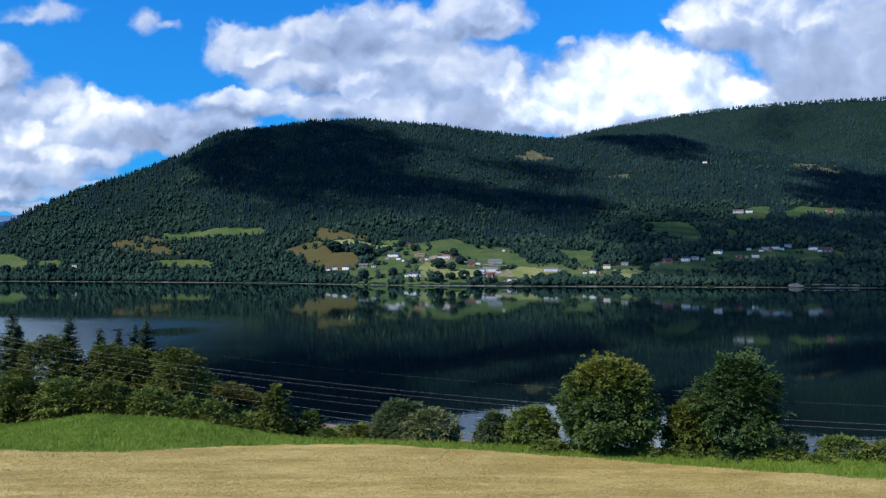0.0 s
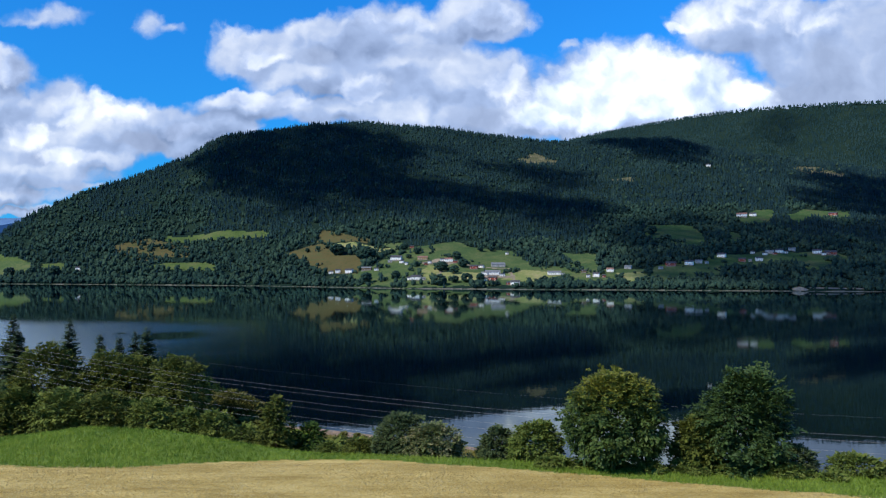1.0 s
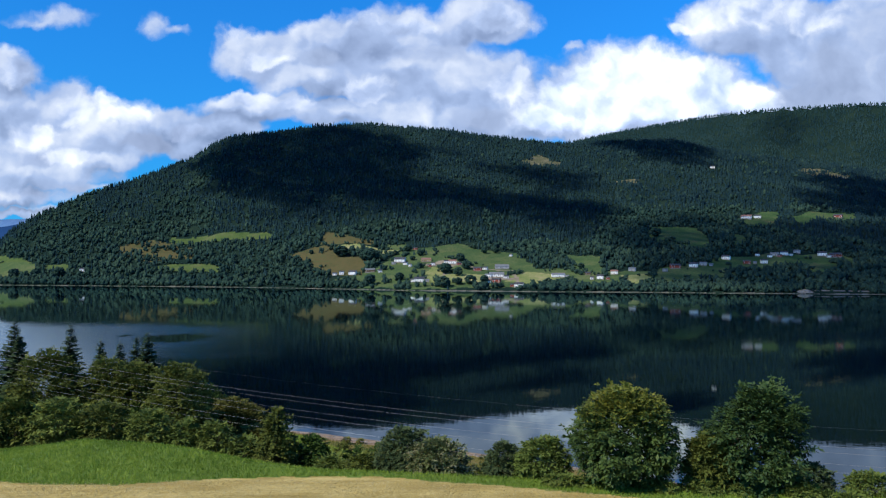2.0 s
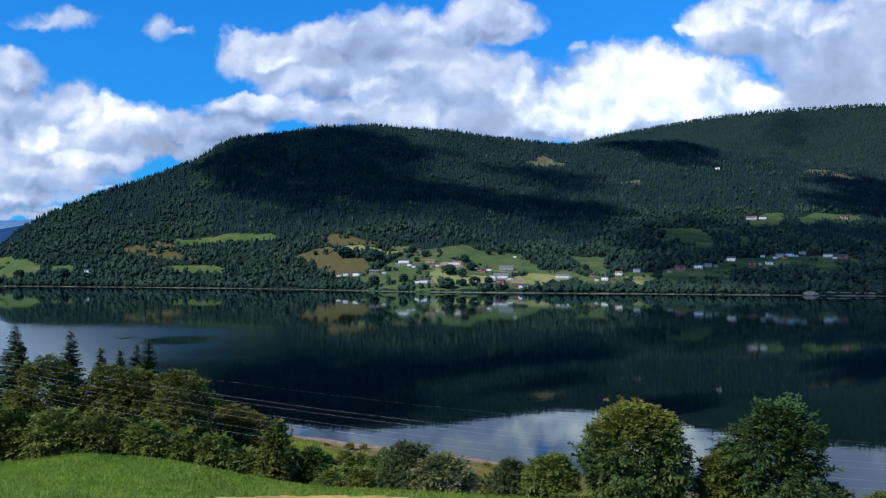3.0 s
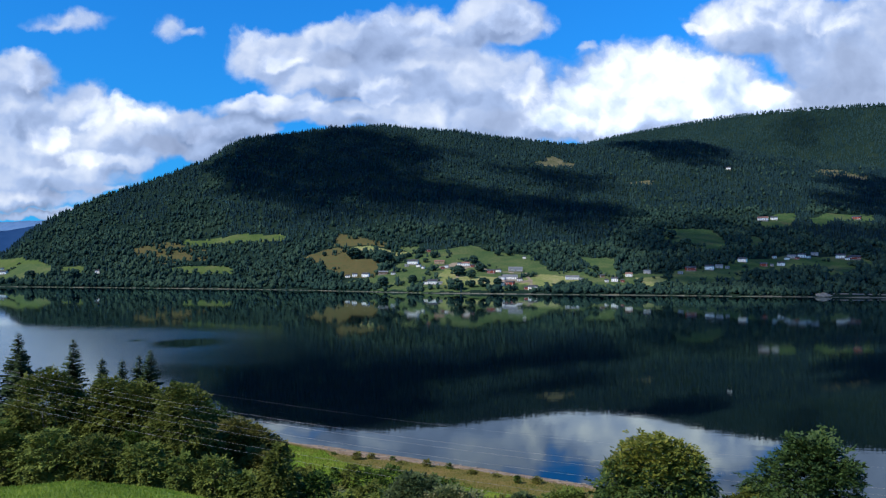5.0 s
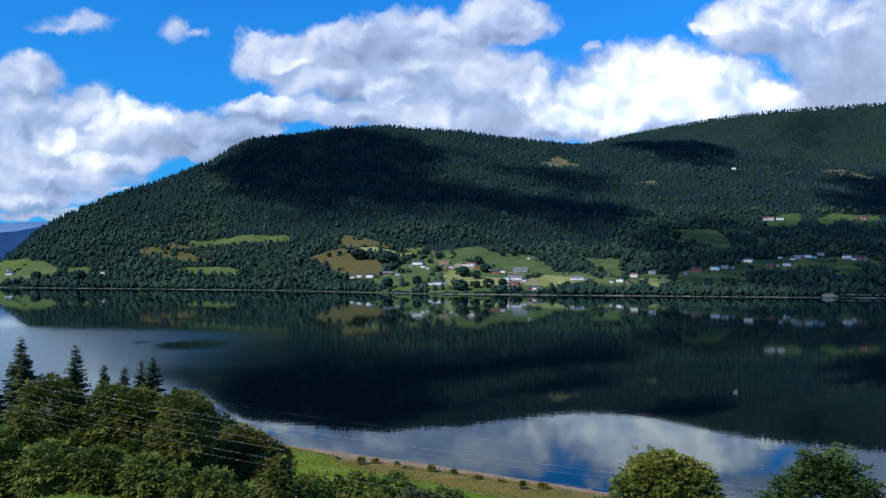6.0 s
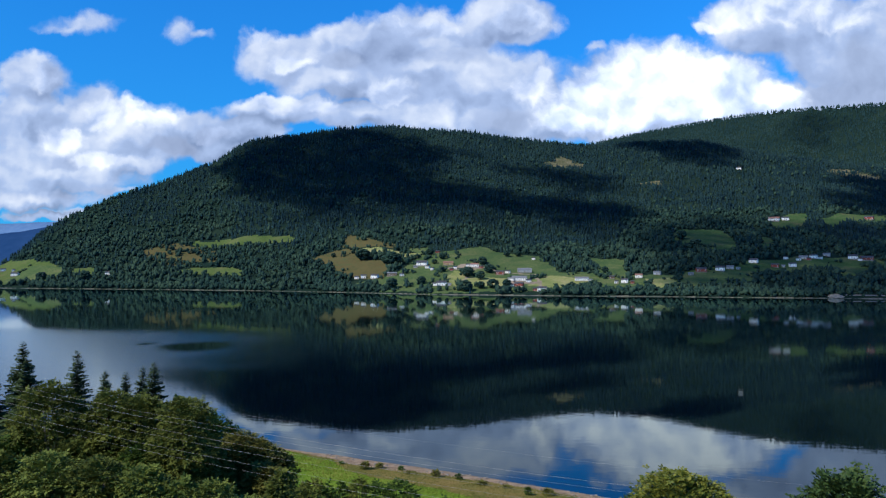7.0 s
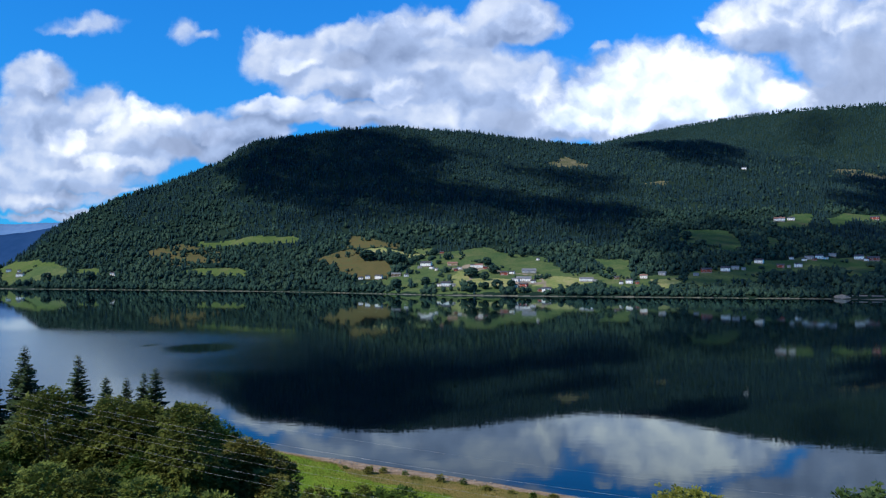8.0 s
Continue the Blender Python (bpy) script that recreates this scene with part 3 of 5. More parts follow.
# ---- mesh helpers ----
def link_mesh(name, verts, faces, material, parent=None, smooth_shade=False):
    """One mesh object from arrays of corners and of triangles or quads."""
    verts, faces = np.asarray(verts, float).reshape(-1, 3), np.asarray(faces, int)
    k = faces.shape[1]
    me = bpy.data.meshes.new(name)
    me.vertices.add(len(verts))
    me.vertices.foreach_set("co", verts.ravel())
    me.loops.add(faces.size)
    me.loops.foreach_set("vertex_index", faces.ravel())
    me.polygons.add(len(faces))
    me.polygons.foreach_set("loop_start", np.arange(0, faces.size, k))
    me.polygons.foreach_set("loop_total", np.full(len(faces), k))
    if smooth_shade:
        me.polygons.foreach_set("use_smooth", np.ones(len(faces), bool))
    me.update(calc_edges=True)
    me.materials.append(material)
    ob = new(name, me)
    if parent:
        ob.parent = parent
    return ob


def part(name, bm, material, parent, label=""):
    """A bmesh as one mesh object under a thing or a part."""
    me = bpy.data.meshes.new(name)
    bm.to_mesh(me)
    bm.free()
    me.materials.append(material)
    ob = new(name, me)
    ob.parent = parent
    if label:
        tagged(ob, label)
    return ob


def grid_faces(rows, cols):
    a = (np.arange(rows - 1)[:, None] * cols + np.arange(cols - 1)[None, :]).ravel()
    return np.stack([a, a + 1, a + cols + 1, a + cols], 1)


def inside(poly, x, y):
    """Which of the points lie inside the polygon."""
    hit = np.zeros(np.shape(x), bool)
    for (x0, y0), (x1, y1) in zip(poly, poly[1:] + poly[:1]):
        if y0 != y1:
            hit ^= ((y0 > y) != (y1 > y)) & (x < (x1 - x0) * (y - y0) / (y1 - y0) + x0)
    return hit


def sub_mesh(name, verts, faces, keep, material):
    """The chosen faces of a grid as an object of their own, which meets its neighbours edge to edge."""
    f = faces[keep]
    used, back = np.unique(f, return_inverse=True)
    return link_mesh(name, verts[used], back.reshape(f.shape), material, smooth_shade=True)


# ---- land across the lake ----
MEADOWS = []


def meadow(name, cover, *outline):
    MEADOWS.append((name, cover, list(outline)))


meadow("farmyard", "yard", (-50, 1282), (-20, 1296), (-4, 1292), (22, 1276), (24, 1266), (2, 1262), (-30, 1264))
meadow("farm_track", "yard", (-8, 1262), (-3, 1262), (-6, 1205), (-22, 1158), (-27, 1158), (-12, 1206))
meadow("farm_track", "yard", (98, 1228), (104, 1227), (110, 1160), (102, 1104), (97, 1104), (104, 1160))
meadow("farmyard", "yard", (60, 1168), (104, 1166), (104, 1150), (60, 1150))
meadow("farm_track", "yard", (22, 1272), (58, 1234), (110, 1226), (110, 1221), (56, 1229), (20, 1267))
meadow("heath_slope", "brown", (-315, 1423), (-278, 1454), (-256, 1462), (-222, 1432), (-209, 1379), (-153, 1355), (-148, 1298), (-150, 1250), (-196, 1269), (-248, 1316), (-269, 1368))
meadow("mown_strip", "lime", (-230, 1450), (-157, 1421), (-99, 1394), (-101, 1366), (-154, 1393), (-219, 1416))
meadow("clearing", "brown", (-263, 1472), (-266, 1557), (-152, 1450), (-157, 1427))
meadow("hay_meadow", "green", (-187, 1236), (-150, 1250), (-105, 1246), (-101, 1278), (-57, 1238), (-68, 1179), (-131, 1191))
meadow("hay_meadow", "lime", (-46, 1212), (-28, 1261), (16, 1202), (57, 1195), (54, 1142), (-37, 1150))
meadow("pasture", "green", (-141, 1429), (-85, 1423), (-82, 1379), (-129, 1417))
meadow("pasture", "green", (-31, 1396), (19, 1435), (82, 1384), (123, 1369), (131, 1205), (27, 1286), (-23, 1327))
meadow("hay_meadow", "lime", (97, 1179), (127, 1214), (166, 1177), (188, 1171), (175, 1121), (118, 1122), (87, 1138))
meadow("pasture", "green", (204, 1333), (270, 1310), (253, 1241), (262, 1185), (203, 1184), (215, 1293))
meadow("hay_meadow", "lime", (272, 1164), (315, 1162), (315, 1128), (296, 1092), (264, 1097))
meadow("pasture", "deep", (417, 1524), (474, 1529), (518, 1470), (478, 1372), (436, 1384), (387, 1419))
meadow("pasture", "deep", (593, 1526), (602, 1480), (559, 1385), (540, 1383))
meadow("pasture", "deep", (648, 1618), (721, 1685), (769, 1702), (706, 1583), (645, 1567))
meadow("pasture", "deep", (849, 1720), (962, 1730), (937, 1686), (849, 1669), (777, 1603), (777, 1663))
meadow("pasture", "green", (331, 1182), (378, 1184), (438, 1171), (426, 1139), (374, 1117), (328, 1082), (317, 1121))
meadow("pasture", "green", (465, 1217), (524, 1235), (597, 1275), (583, 1239), (539, 1226), (488, 1165), (446, 1168))
meadow("pasture", "deep", (615, 1299), (678, 1310), (642, 1202), (577, 1128), (597, 1248))
meadow("clearing", "cleared", (213, 2131), (272, 2208), (326, 2135), (314, 2084), (210, 2099))
meadow("clearing", "cleared", (442, 1933), (504, 1937), (485, 1895))
meadow("clearing", "cleared", (1030, 2165), (1110, 2185), (1180, 2150), (1150, 2090), (1050, 2095))
meadow("pasture", "fresh", (-620, 1597), (-538, 1598), (-385, 1567), (-371, 1528), (-429, 1538), (-597, 1566))
meadow("heath_slope", "brown", (-726, 1550), (-676, 1598), (-604, 1566), (-527, 1528), (-522, 1459), (-626, 1467))
meadow("pasture", "fresh", (-599, 1404), (-554, 1439), (-445, 1407), (-435, 1359), (-525, 1387))
meadow("pasture", "green", (-956, 1543), (-846, 1474), (-826, 1436), (-857, 1401), (-952, 1408))
meadow("pasture", "green", (257, 1098), (282, 1174), (341, 1190), (436, 1182), (439, 1154), (389, 1124), (339, 1098), (289, 1094))
meadow("pasture", "green", (441, 1182), (517, 1226), (596, 1284), (600, 1264), (513, 1178), (442, 1152))
meadow("pasture", "deep", (609, 1286), (698, 1320), (644, 1208), (573, 1118), (580, 1190))
meadow("pasture", "fresh", (-1111, 1656), (-1073, 1660), (-942, 1556), (-847, 1476), (-822, 1426), (-828, 1398), (-966, 1442))
meadow("pasture", "fresh", (-819, 1468), (-778, 1468), (-748, 1424), (-795, 1430))
meadow("pasture", "deep", (428, 1546), (520, 1526), (509, 1428), (466, 1330), (435, 1362), (407, 1446))
meadow("hay_meadow", "lime", (259, 1098), (276, 1156), (301, 1152), (287, 1094))
# grass and yards round the farms
FARMLAND = [
    [(-190, 1190), (-200, 1240), (-130, 1275), (-95, 1385), (-60, 1400), (125, 1375), (150, 1225), (262, 1195), (335, 1185), (335, 1080), (-60, 1110)],
    [(330, 1185), (420, 1220), (470, 1280), (560, 1315), (700, 1340), (725, 1290), (640, 1195), (560, 1225), (480, 1155), (420, 1120), (330, 1090)],
]

far_u = np.arange(-0.96, 0.9601, 0.0032)
far_w = np.concatenate([np.arange(860, 960, 20.0), np.arange(960, 1500, 4.0), np.arange(1500, 2400, 9.0), np.arange(2400, 3201, 80.0)])
gu, gw = np.meshgrid(far_u, far_w)
far_verts = np.stack([gu * gw, gw + 10, far_height(gu, gw)], -1).reshape(-1, 3)
far_faces = grid_faces(*gu.shape)
mid = far_verts[far_faces].mean(1)
mid_w = mid[:, 1] - 10
mid_u = mid[:, 0] / mid_w
jx, jy = mid[:, 0] + 7 * fbm(mid[:, 0], mid[:, 1], 25, 3, 11), mid[:, 1] + 9 * fbm(mid[:, 0], mid[:, 1], 25, 3, 12)
owner = np.full(len(far_faces), -1)
for index, (name, cover, outline) in enumerate(MEADOWS):
    owner[inside(outline, jx, jy) & (owner < 0)] = index
for index, outline in enumerate(FARMLAND):
    owner[inside(outline, jx, jy) & (owner < 0)] = 900 + index
off_shore = mid_w - far_shore(mid_u)
owner[(off_shore < 3.5 + 5 * fbm(mid[:, 0], mid[:, 1], 40, 2, 15)) & (off_shore > -8)] = -2
owner[off_shore <= -8] = -3
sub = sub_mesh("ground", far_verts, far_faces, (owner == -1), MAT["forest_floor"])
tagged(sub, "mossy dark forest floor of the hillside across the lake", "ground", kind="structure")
tagged(sub_mesh("far_shore", far_verts, far_faces, owner == -2, MAT["far_beach"]), "narrow pale gravel bank along the far shore", "shore", kind="structure")
tagged(sub_mesh("lake_bed", far_verts, far_faces, (owner == -3) & (off_shore > -60), MAT["lake_bed"]), "dark silty lake bed under the far water", "lake bed", kind="structure")
COVER_WORDS = {
    "green": "mid-green pasture grass on the hillside above the lake", "lime": "sunlit yellow-green hay meadow sloping to the lake",
    "deep": "shaded deep green pasture between dark woods", "pale": "pale straw-coloured mown strip on the hillside", "brown": "brown and olive heath on an open slope",
    "yard": "bare gravelly ground between farm buildings", "fresh": "fresh green pasture between the woods", "cleared": "pale brushy clearing in the hillside forest",
}
for index, cover in enumerate(("green", "deep")):
    tagged(sub_mesh("farmland", far_verts, far_faces, owner == 900 + index, MAT[cover]), "grass and yards between the lakeside farms", "farmland", kind="structure")
for index, (name, cover, outline) in enumerate(MEADOWS):
    if (owner == index).any():
        tagged(sub_mesh(name, far_verts, far_faces, owner == index, MAT[cover]), COVER_WORDS[cover], "meadow", kind="structure")

# the second hill, behind the first
hu, hw = np.meshgrid(np.arange(0.06, 0.96, 0.008), np.concatenate([np.arange(1900, 3600, 25.0), np.arange(3600, 4001, 100.0)]))
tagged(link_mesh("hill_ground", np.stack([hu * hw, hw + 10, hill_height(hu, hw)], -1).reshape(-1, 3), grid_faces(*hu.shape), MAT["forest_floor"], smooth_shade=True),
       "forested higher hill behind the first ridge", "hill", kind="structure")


def range_of_hills(name, depth, base, rise, seed, material, label):
    """A far mountain range that closes the valley, with a sloping front and back."""
    u = np.arange(-1.4, 1.41, 0.01)
    v = base + rise * fbm(u * 1000, 0 * u, 260, 5, seed)
    rows = []
    for back, share in ((-420, 0.0), (-260, 0.42), (-120, 0.78), (0, 1.0), (200, 0.6), (300, 0.0)):
        w = depth + back
        rows.append(np.stack([u * w, 0 * u + w + 10, share * np.maximum(v * depth + 48, 5) * (1 + 0.1 * fbm(u * 1000, 0 * u + back, 90, 3, seed + 2) * (0 < share < 1))], -1))
    verts = np.concatenate(rows)
    return tagged(link_mesh(name, verts, grid_faces(len(rows), len(u)), material, smooth_shade=True), label, "mountain", kind="structure")


range_of_hills("backdrop", 4200, 0.047, 0.03, 2, MAT["far_range"], "forested mountains at the end of the valley, blue haze put into their colour")
range_of_hills("backdrop", 4650, 0.061, 0.02, 6, MAT["farther_range"], "bare mountains on the horizon, pale blue haze put into their colour")

# ---- the lake ----
bm = bmesh.new()
corners = [bm.verts.new(c) for c in ((-5000, -250, 0), (5000, -250, 0), (5000, 2000, 0), (-5000, 4700, 0))]
bm.faces.new(corners)
me = bpy.data.meshes.new("water")
bm.to_mesh(me)
bm.free()
me.materials.append(MAT["water"])
tagged(new("water", me), "calm dark lake water mirroring hills and clouds", "lake", kind="structure")

# ---- the near side: field, verge, slope and beach ----
nx = np.concatenate([np.arange(-900, -120, 30.0), np.arange(-120, -50, 1.6), np.arange(-50, 45, 0.5), np.arange(45, 120, 1.6), np.arange(120, 901, 30.0)])
ny = np.concatenate([np.arange(-900, 20, 40.0), np.arange(20, 38, 1.2), np.arange(38, 58, 0.3), np.arange(58, 70, 0.8), np.arange(70, 125, 1.2), np.arange(125, 208, 0.5), np.arange(208, 420, 16.0)])
gx, gy = np.meshgrid(nx, ny)
near_verts = np.stack([gx, gy, near_height(gx, gy)], -1).reshape(-1, 3)
near_faces = grid_faces(*gx.shape)
mid = near_verts[near_faces].mean(1)


def stubble_edge(x):
    """The y at which the mown field ends and the long grass begins."""
    return np.interp(x, (-200, -31, -26, -21.5, -12, -5, 8, 26, 40, 80), (50, 50.1, 49.5, 49.4, 51.3, 51.4, 48.2, 42.9, 38.6, 28))


def beach_width(x):
    return np.interp(x, (-60, -42, -30, -22, -5, 30), (2, 3, 8.5, 9.5, 6, 5))


brow_y = brow_line(mid[:, 0])
to_shore = near_shore(mid[:, 0]) - mid[:, 1]
wob = 0.35 * fbm(mid[:, 0], mid[:, 1], 2.5, 2, 21)
zone = np.full(len(mid), 2)
zone[mid[:, 1] < brow_y + 2] = 1
zone[mid[:, 1] + wob < stubble_edge(mid[:, 0])] = 0
ragged = fbm(mid[:, 0], mid[:, 1], 9, 4, 22)
zone[to_shore < 52 + 9 * ragged] = 3
zone[(to_shore < beach_width(mid[:, 0]) + np.interp(mid[:, 0], (-60, -33, -22, 0, 30), (1, 2, 10, 15, 18)) + 5 * ragged)] = 6
zone[to_shore < beach_width(mid[:, 0]) + 1.8 * ragged] = 4
zone[to_shore < -0.5] = 5
zone[to_shore < -24] = 9
for index, (name, key, label, category) in enumerate((
        ("field", "stubble", "mown straw-yellow hay field on the brow", "field"), ("verge", "verge", "fresh green grassland along the field edge", "grass verge"),
        ("slope", "slope", "rough grassy slope down to the lake", "ground"), ("shore_meadow", "shore_grass", "bright green lakeside meadow", "meadow"),
        ("beach", "beach", "narrow pale stony beach at the near shore", "beach"), ("lake_bed", "lake_bed", "dark lake bed near the shore", "lake bed"),
        ("bank", "dry_grass", "brown and olive dry grass above the beach", "ground"))):
    tagged(sub_mesh(name, near_verts, near_faces, zone == index, MAT[key]), label, category, kind="structure")

# ---- woods across the lake ----
rng = np.random.default_rng(7)


def replicate(shape_v, shape_f, places, widths, heights, turn, wobble, seed):
    """Many copies of a small shape in one array: places (n, 3), its own size, turn and uneven corners for each."""
    r = np.random.default_rng(seed)
    n, k = len(places), len(shape_v)
    c, s = np.cos(turn)[:, None], np.sin(turn)[:, None]
    v = np.repeat(shape_v[None], n, 0) * (1 + wobble * r.uniform(-1, 1, (n, k, 1)))
    x = (v[..., 0] * c - v[..., 1] * s) * widths[:, None]
    y = (v[..., 0] * s + v[..., 1] * c) * widths[:, None]
    z = v[..., 2] * heights[:, None]
    verts = np.stack([x, y, z], -1) + places[:, None, :]
    faces = shape_f[None] + (np.arange(n) * k)[:, None, None]
    return verts.reshape(-1, 3), faces.reshape(-1, shape_f.shape[1])


def spruce_shape(sides=5):
    """A slim conifer: a ragged skirt and a spire, 1 high, radius 1."""
    rings = ((0.52, 0.55), (1.0, 0.06))
    v, f = [(0, 0, 1.0)], []
    for k, (r, z) in enumerate(rings):
        for i in range(sides):
            a = 2 * math.pi * (i + 0.5 * (k % 2)) / sides
            v.append((r * math.cos(a), r * math.sin(a), z))
    for i in range(sides):
        j = (i + 1) % sides
        f.append((0, 1 + i, 1 + j))
        for k in range(len(rings) - 1):
            a, b = 1 + k * sides, 1 + (k + 1) * sides
            f += [(a + i, b + i, b + j), (a + i, b + j, a + j)]
    return np.array(v), np.array(f)


def ball(detail):
    b = bmesh.new()
    bmesh.ops.create_icosphere(b, subdivisions=detail, radius=1)
    v = np.array([x.co for x in b.verts])
    f = np.array([[x.index for x in face.verts] for face in b.faces])
    b.free()
    return v, f


def broadleaf_shape(lumps=5):
    """A crown of several angular lumps, 1 high, radius about 1."""
    v, f = ball(1)
    spots = ((0, 0, 0.42, 0.80), (0.48, 0.12, 0.46, 0.52), (-0.40, 0.34, 0.56, 0.50), (-0.12, -0.50, 0.40, 0.54), (0.10, 0.12, 0.76, 0.46), (0.30, -0.36, 0.64, 0.42))[:lumps]
    verts = np.concatenate([v * np.array([r, r, r * 0.52]) + np.array([x, y, z]) for x, y, z, r in spots])
    return verts, np.concatenate([f + k * len(v) for k in range(len(spots))])


def heap_shape():
    """A rounded heap, 1 high, radius 1."""
    v, f = ball(2)
    return v * np.array([1, 1, 0.55]) + np.array([0, 0, 0.5]), f


def in_meadow(x, y, covers=()):
    hit = np.zeros(len(x), bool)
    xx, yy = x + 7 * fbm(x, y, 25, 3, 11), y + 9 * fbm(x, y, 25, 3, 12)
    for name, cover, outline in MEADOWS:
        if not covers or cover in covers:
            hit |= inside(outline, xx, yy)
    return hit


def in_farmland(x, y):
    hit = np.zeros(len(x), bool)
    for outline in FARMLAND:
        hit |= inside(outline, x, y)
    return hit


HOUSES = (
    (-201, 1270, 8.9, "white"), (-189, 1270, 9.9, "white"), (-168, 1261, 14.7, "white"), (-138, 1262, 19.7, "barn"), (-120, 1252, 8.8, "white"), (-89, 1308, 22.4, "white"),
    (-48, 1157, 18.0, "white"), (-69, 1270, 5.9, "white"), (-65, 1388, 8.7, "red"), (-42, 1300, 20.3, "ochre"), (-29, 1272, 7.9, "white"), (5, 1275, 15.9, "pink"),
    (60, 1228, 9.6, "white"), (47, 1220, 15.2, "red"), (89, 1238, 27.0, "grey"), (113, 1342, 6.3, "white"), (76, 1174, 27.5, "greyroof"), (73, 1135, 15.9, "red"),
    (105, 1099, 15.4, "white"), (174, 1166, 24.5, "long"), (235, 1136, 11.5, "white"),
)
OUTBUILDINGS = (
    (-100, 1296, 8.1, "grey"), (-78, 1284, 9.0, "white"), (-35, 1263, 6.9, "red"), (-6, 1281, 9.0, "white"), (16, 1265, 7.9, "red"), (-36, 1154, 8.1, "grey"),
    (-59, 1160, 7.2, "white"), (62, 1169, 10.9, "greyroof"), (90, 1161, 9.1, "white"), (61, 1134, 8.0, "white"), (95, 1104, 6.9, "red"), (187, 1160, 7.2, "grey"),
    (246, 1131, 6.2, "red"), (222, 1134, 6.2, "white"), (568, 1294, 9.1, "white"), (586, 1295, 8.1, "red"), (611, 1307, 8.2, "white"), (522, 1247, 5.8, "grey"),
    (430, 1199, 6.5, "grey"), (679, 1306, 8.1, "white"),
)
MORE_HOUSES = (
    (265, 1173, 12.8, "pink"), (298, 1188, 13.0, "grey"), (223, 1174, 9.2, "brown"), (368, 1189, 18.5, "red"), (399, 1192, 15.8, "white"), (418, 1202, 13.1, "grey"),
    (480, 1265, 15.8, "white"), (505, 1239, 13.5, "red"), (539, 1251, 12.7, "white"), (580, 1302, 16.2, "grey"), (600, 1308, 14.3, "white"), (638, 1340, 13.6, "grey"),
    (673, 1318, 17.5, "white"), (692, 1309, 22.5, "red"), (668, 1639, 25.6, "pink"), (694, 1642, 16.6, "white"), (904, 1696, 21.2, "red"), (745, 2059, 14.4, "white"),
    (-1037, 1576, 11.0, "white"), (-952, 1486, 16.0, "white"), (-990, 1540, 7.0, "white"), (-869, 1444, 13.0, "brown"), (347, 1174, 9.0, "grey"), (552, 1308, 8.0, "white"), (-716, 1411, 11.0, "white"),
)


def scatter(n, u0, u1, w0, w1, power=2.0):
    """Even scatter over a sector of the far land."""
    u = rng.uniform(u0, u1, n)
    w = (rng.uniform(w0 ** power, w1 ** power, n)) ** (1 / power)
    return u, w


u, w = scatter(104000, -0.72, 0.68, 960, 2480)
x, y = u * w, w + 10
keep = (w > far_shore(u) + 9) & (w < smooth(u, BEARING, CREST_W) + 25) & (~in_meadow(x, y) | (in_meadow(x, y, ("brown", "cleared")) & (fbm(x, y, 34, 3, 59) + rng.uniform(-0.12, 0.12, len(x)) > np.where(x < -300, -0.06, np.where(y > 1800, 0.10, 0.30)))))
keep &= ~in_farmland(x, y) | (fbm(x, y, 30, 3, 57) > 0.20)
# open ground round the houses
for hx, hy, size, style in HOUSES + MORE_HOUSES + OUTBUILDINGS:
    keep &= ~((np.abs(x - hx) < size * 0.62 + 4) & (y < hy + 9) & (y > hy - 34))
u, w, x, y = u[keep], w[keep], x[keep], y[keep]
z = far_height(u, w)
height_share = np.clip((w - far_shore(u)) / 900, 0, 1)
mixed = fbm(x, y, 130, 3, 31) * 0.85 + height_share * 1.5 - 0.70 + np.where(u < -0.33, -0.06, 0) - 0.30 * np.clip((u - 0.1) / 0.2, 0, 1)
conifer = (mixed > 0) ^ (rng.uniform(0, 1, len(x)) < 0.09)
# thin the stand here and there; conifers stand closer
thin = rng.uniform(0, 1, len(x)) < np.where(conifer, 0.60, 0.70) * (1.0 + 0.5 * fbm(x, y, 45, 2, 33))
skyline = (w > smooth(u, BEARING, CREST_W) - 60)
thin |= skyline & conifer & (rng.uniform(0, 1, len(x)) < 0.4)
c = conifer & thin
shape_v, shape_f = spruce_shape()
hgt = rng.uniform(7.5, 13.5, c.sum()) * (1 + 0.25 * fbm(x[c], y[c], 60, 2, 35))
wide = hgt * rng.uniform(0.19, 0.28, c.sum())
turns = rng.uniform(0, 6.28, c.sum())
spots = np.stack([x[c], y[c], z[c] - 0.5], -1)
for far_off, sides, words in ((False, 4, "dense dark green spruce forest covering the hillside"), (True, 4, "dense dark spruce forest on the upper hillside")):
    part_of = (w[c] > 1750) == far_off
    shape_v, shape_f = spruce_shape(sides)
    verts, faces = replicate(shape_v, shape_f, spots[part_of], wide[part_of], hgt[part_of], turns[part_of], 0.28, 41)
    tagged(link_mesh("spruce_forest", verts, faces, MAT["spruce_hazed"]), words, "forest", kind="stuff")
b = ~conifer & thin
wid = 1.5 + 3.7 * rng.uniform(0, 1, b.sum()) ** 1.7
tall, turns, spots = np.minimum(wid * rng.uniform(1.6, 3.4, b.sum()), 13), rng.uniform(0, 6.28, b.sum()), np.stack([x[b], y[b], z[b] - 0.6], -1)
for far_off, words in ((False, "mixed green broadleaf woodland round the farms"), (True, "broadleaf woodland on the middle slopes")):
    part_of = (w[b] > 1420) == far_off
    shape_v, shape_f = broadleaf_shape(2 if far_off else 3)
    verts, faces = replicate(shape_v, shape_f, spots[part_of], wid[part_of], tall[part_of], turns[part_of], 0.52, 42)
    tagged(link_mesh("broadleaf_wood", verts, faces, MAT["broadleaf_hazed"]), words, "woodland", kind="stuff")
shape_v, shape_f = broadleaf_shape(3)

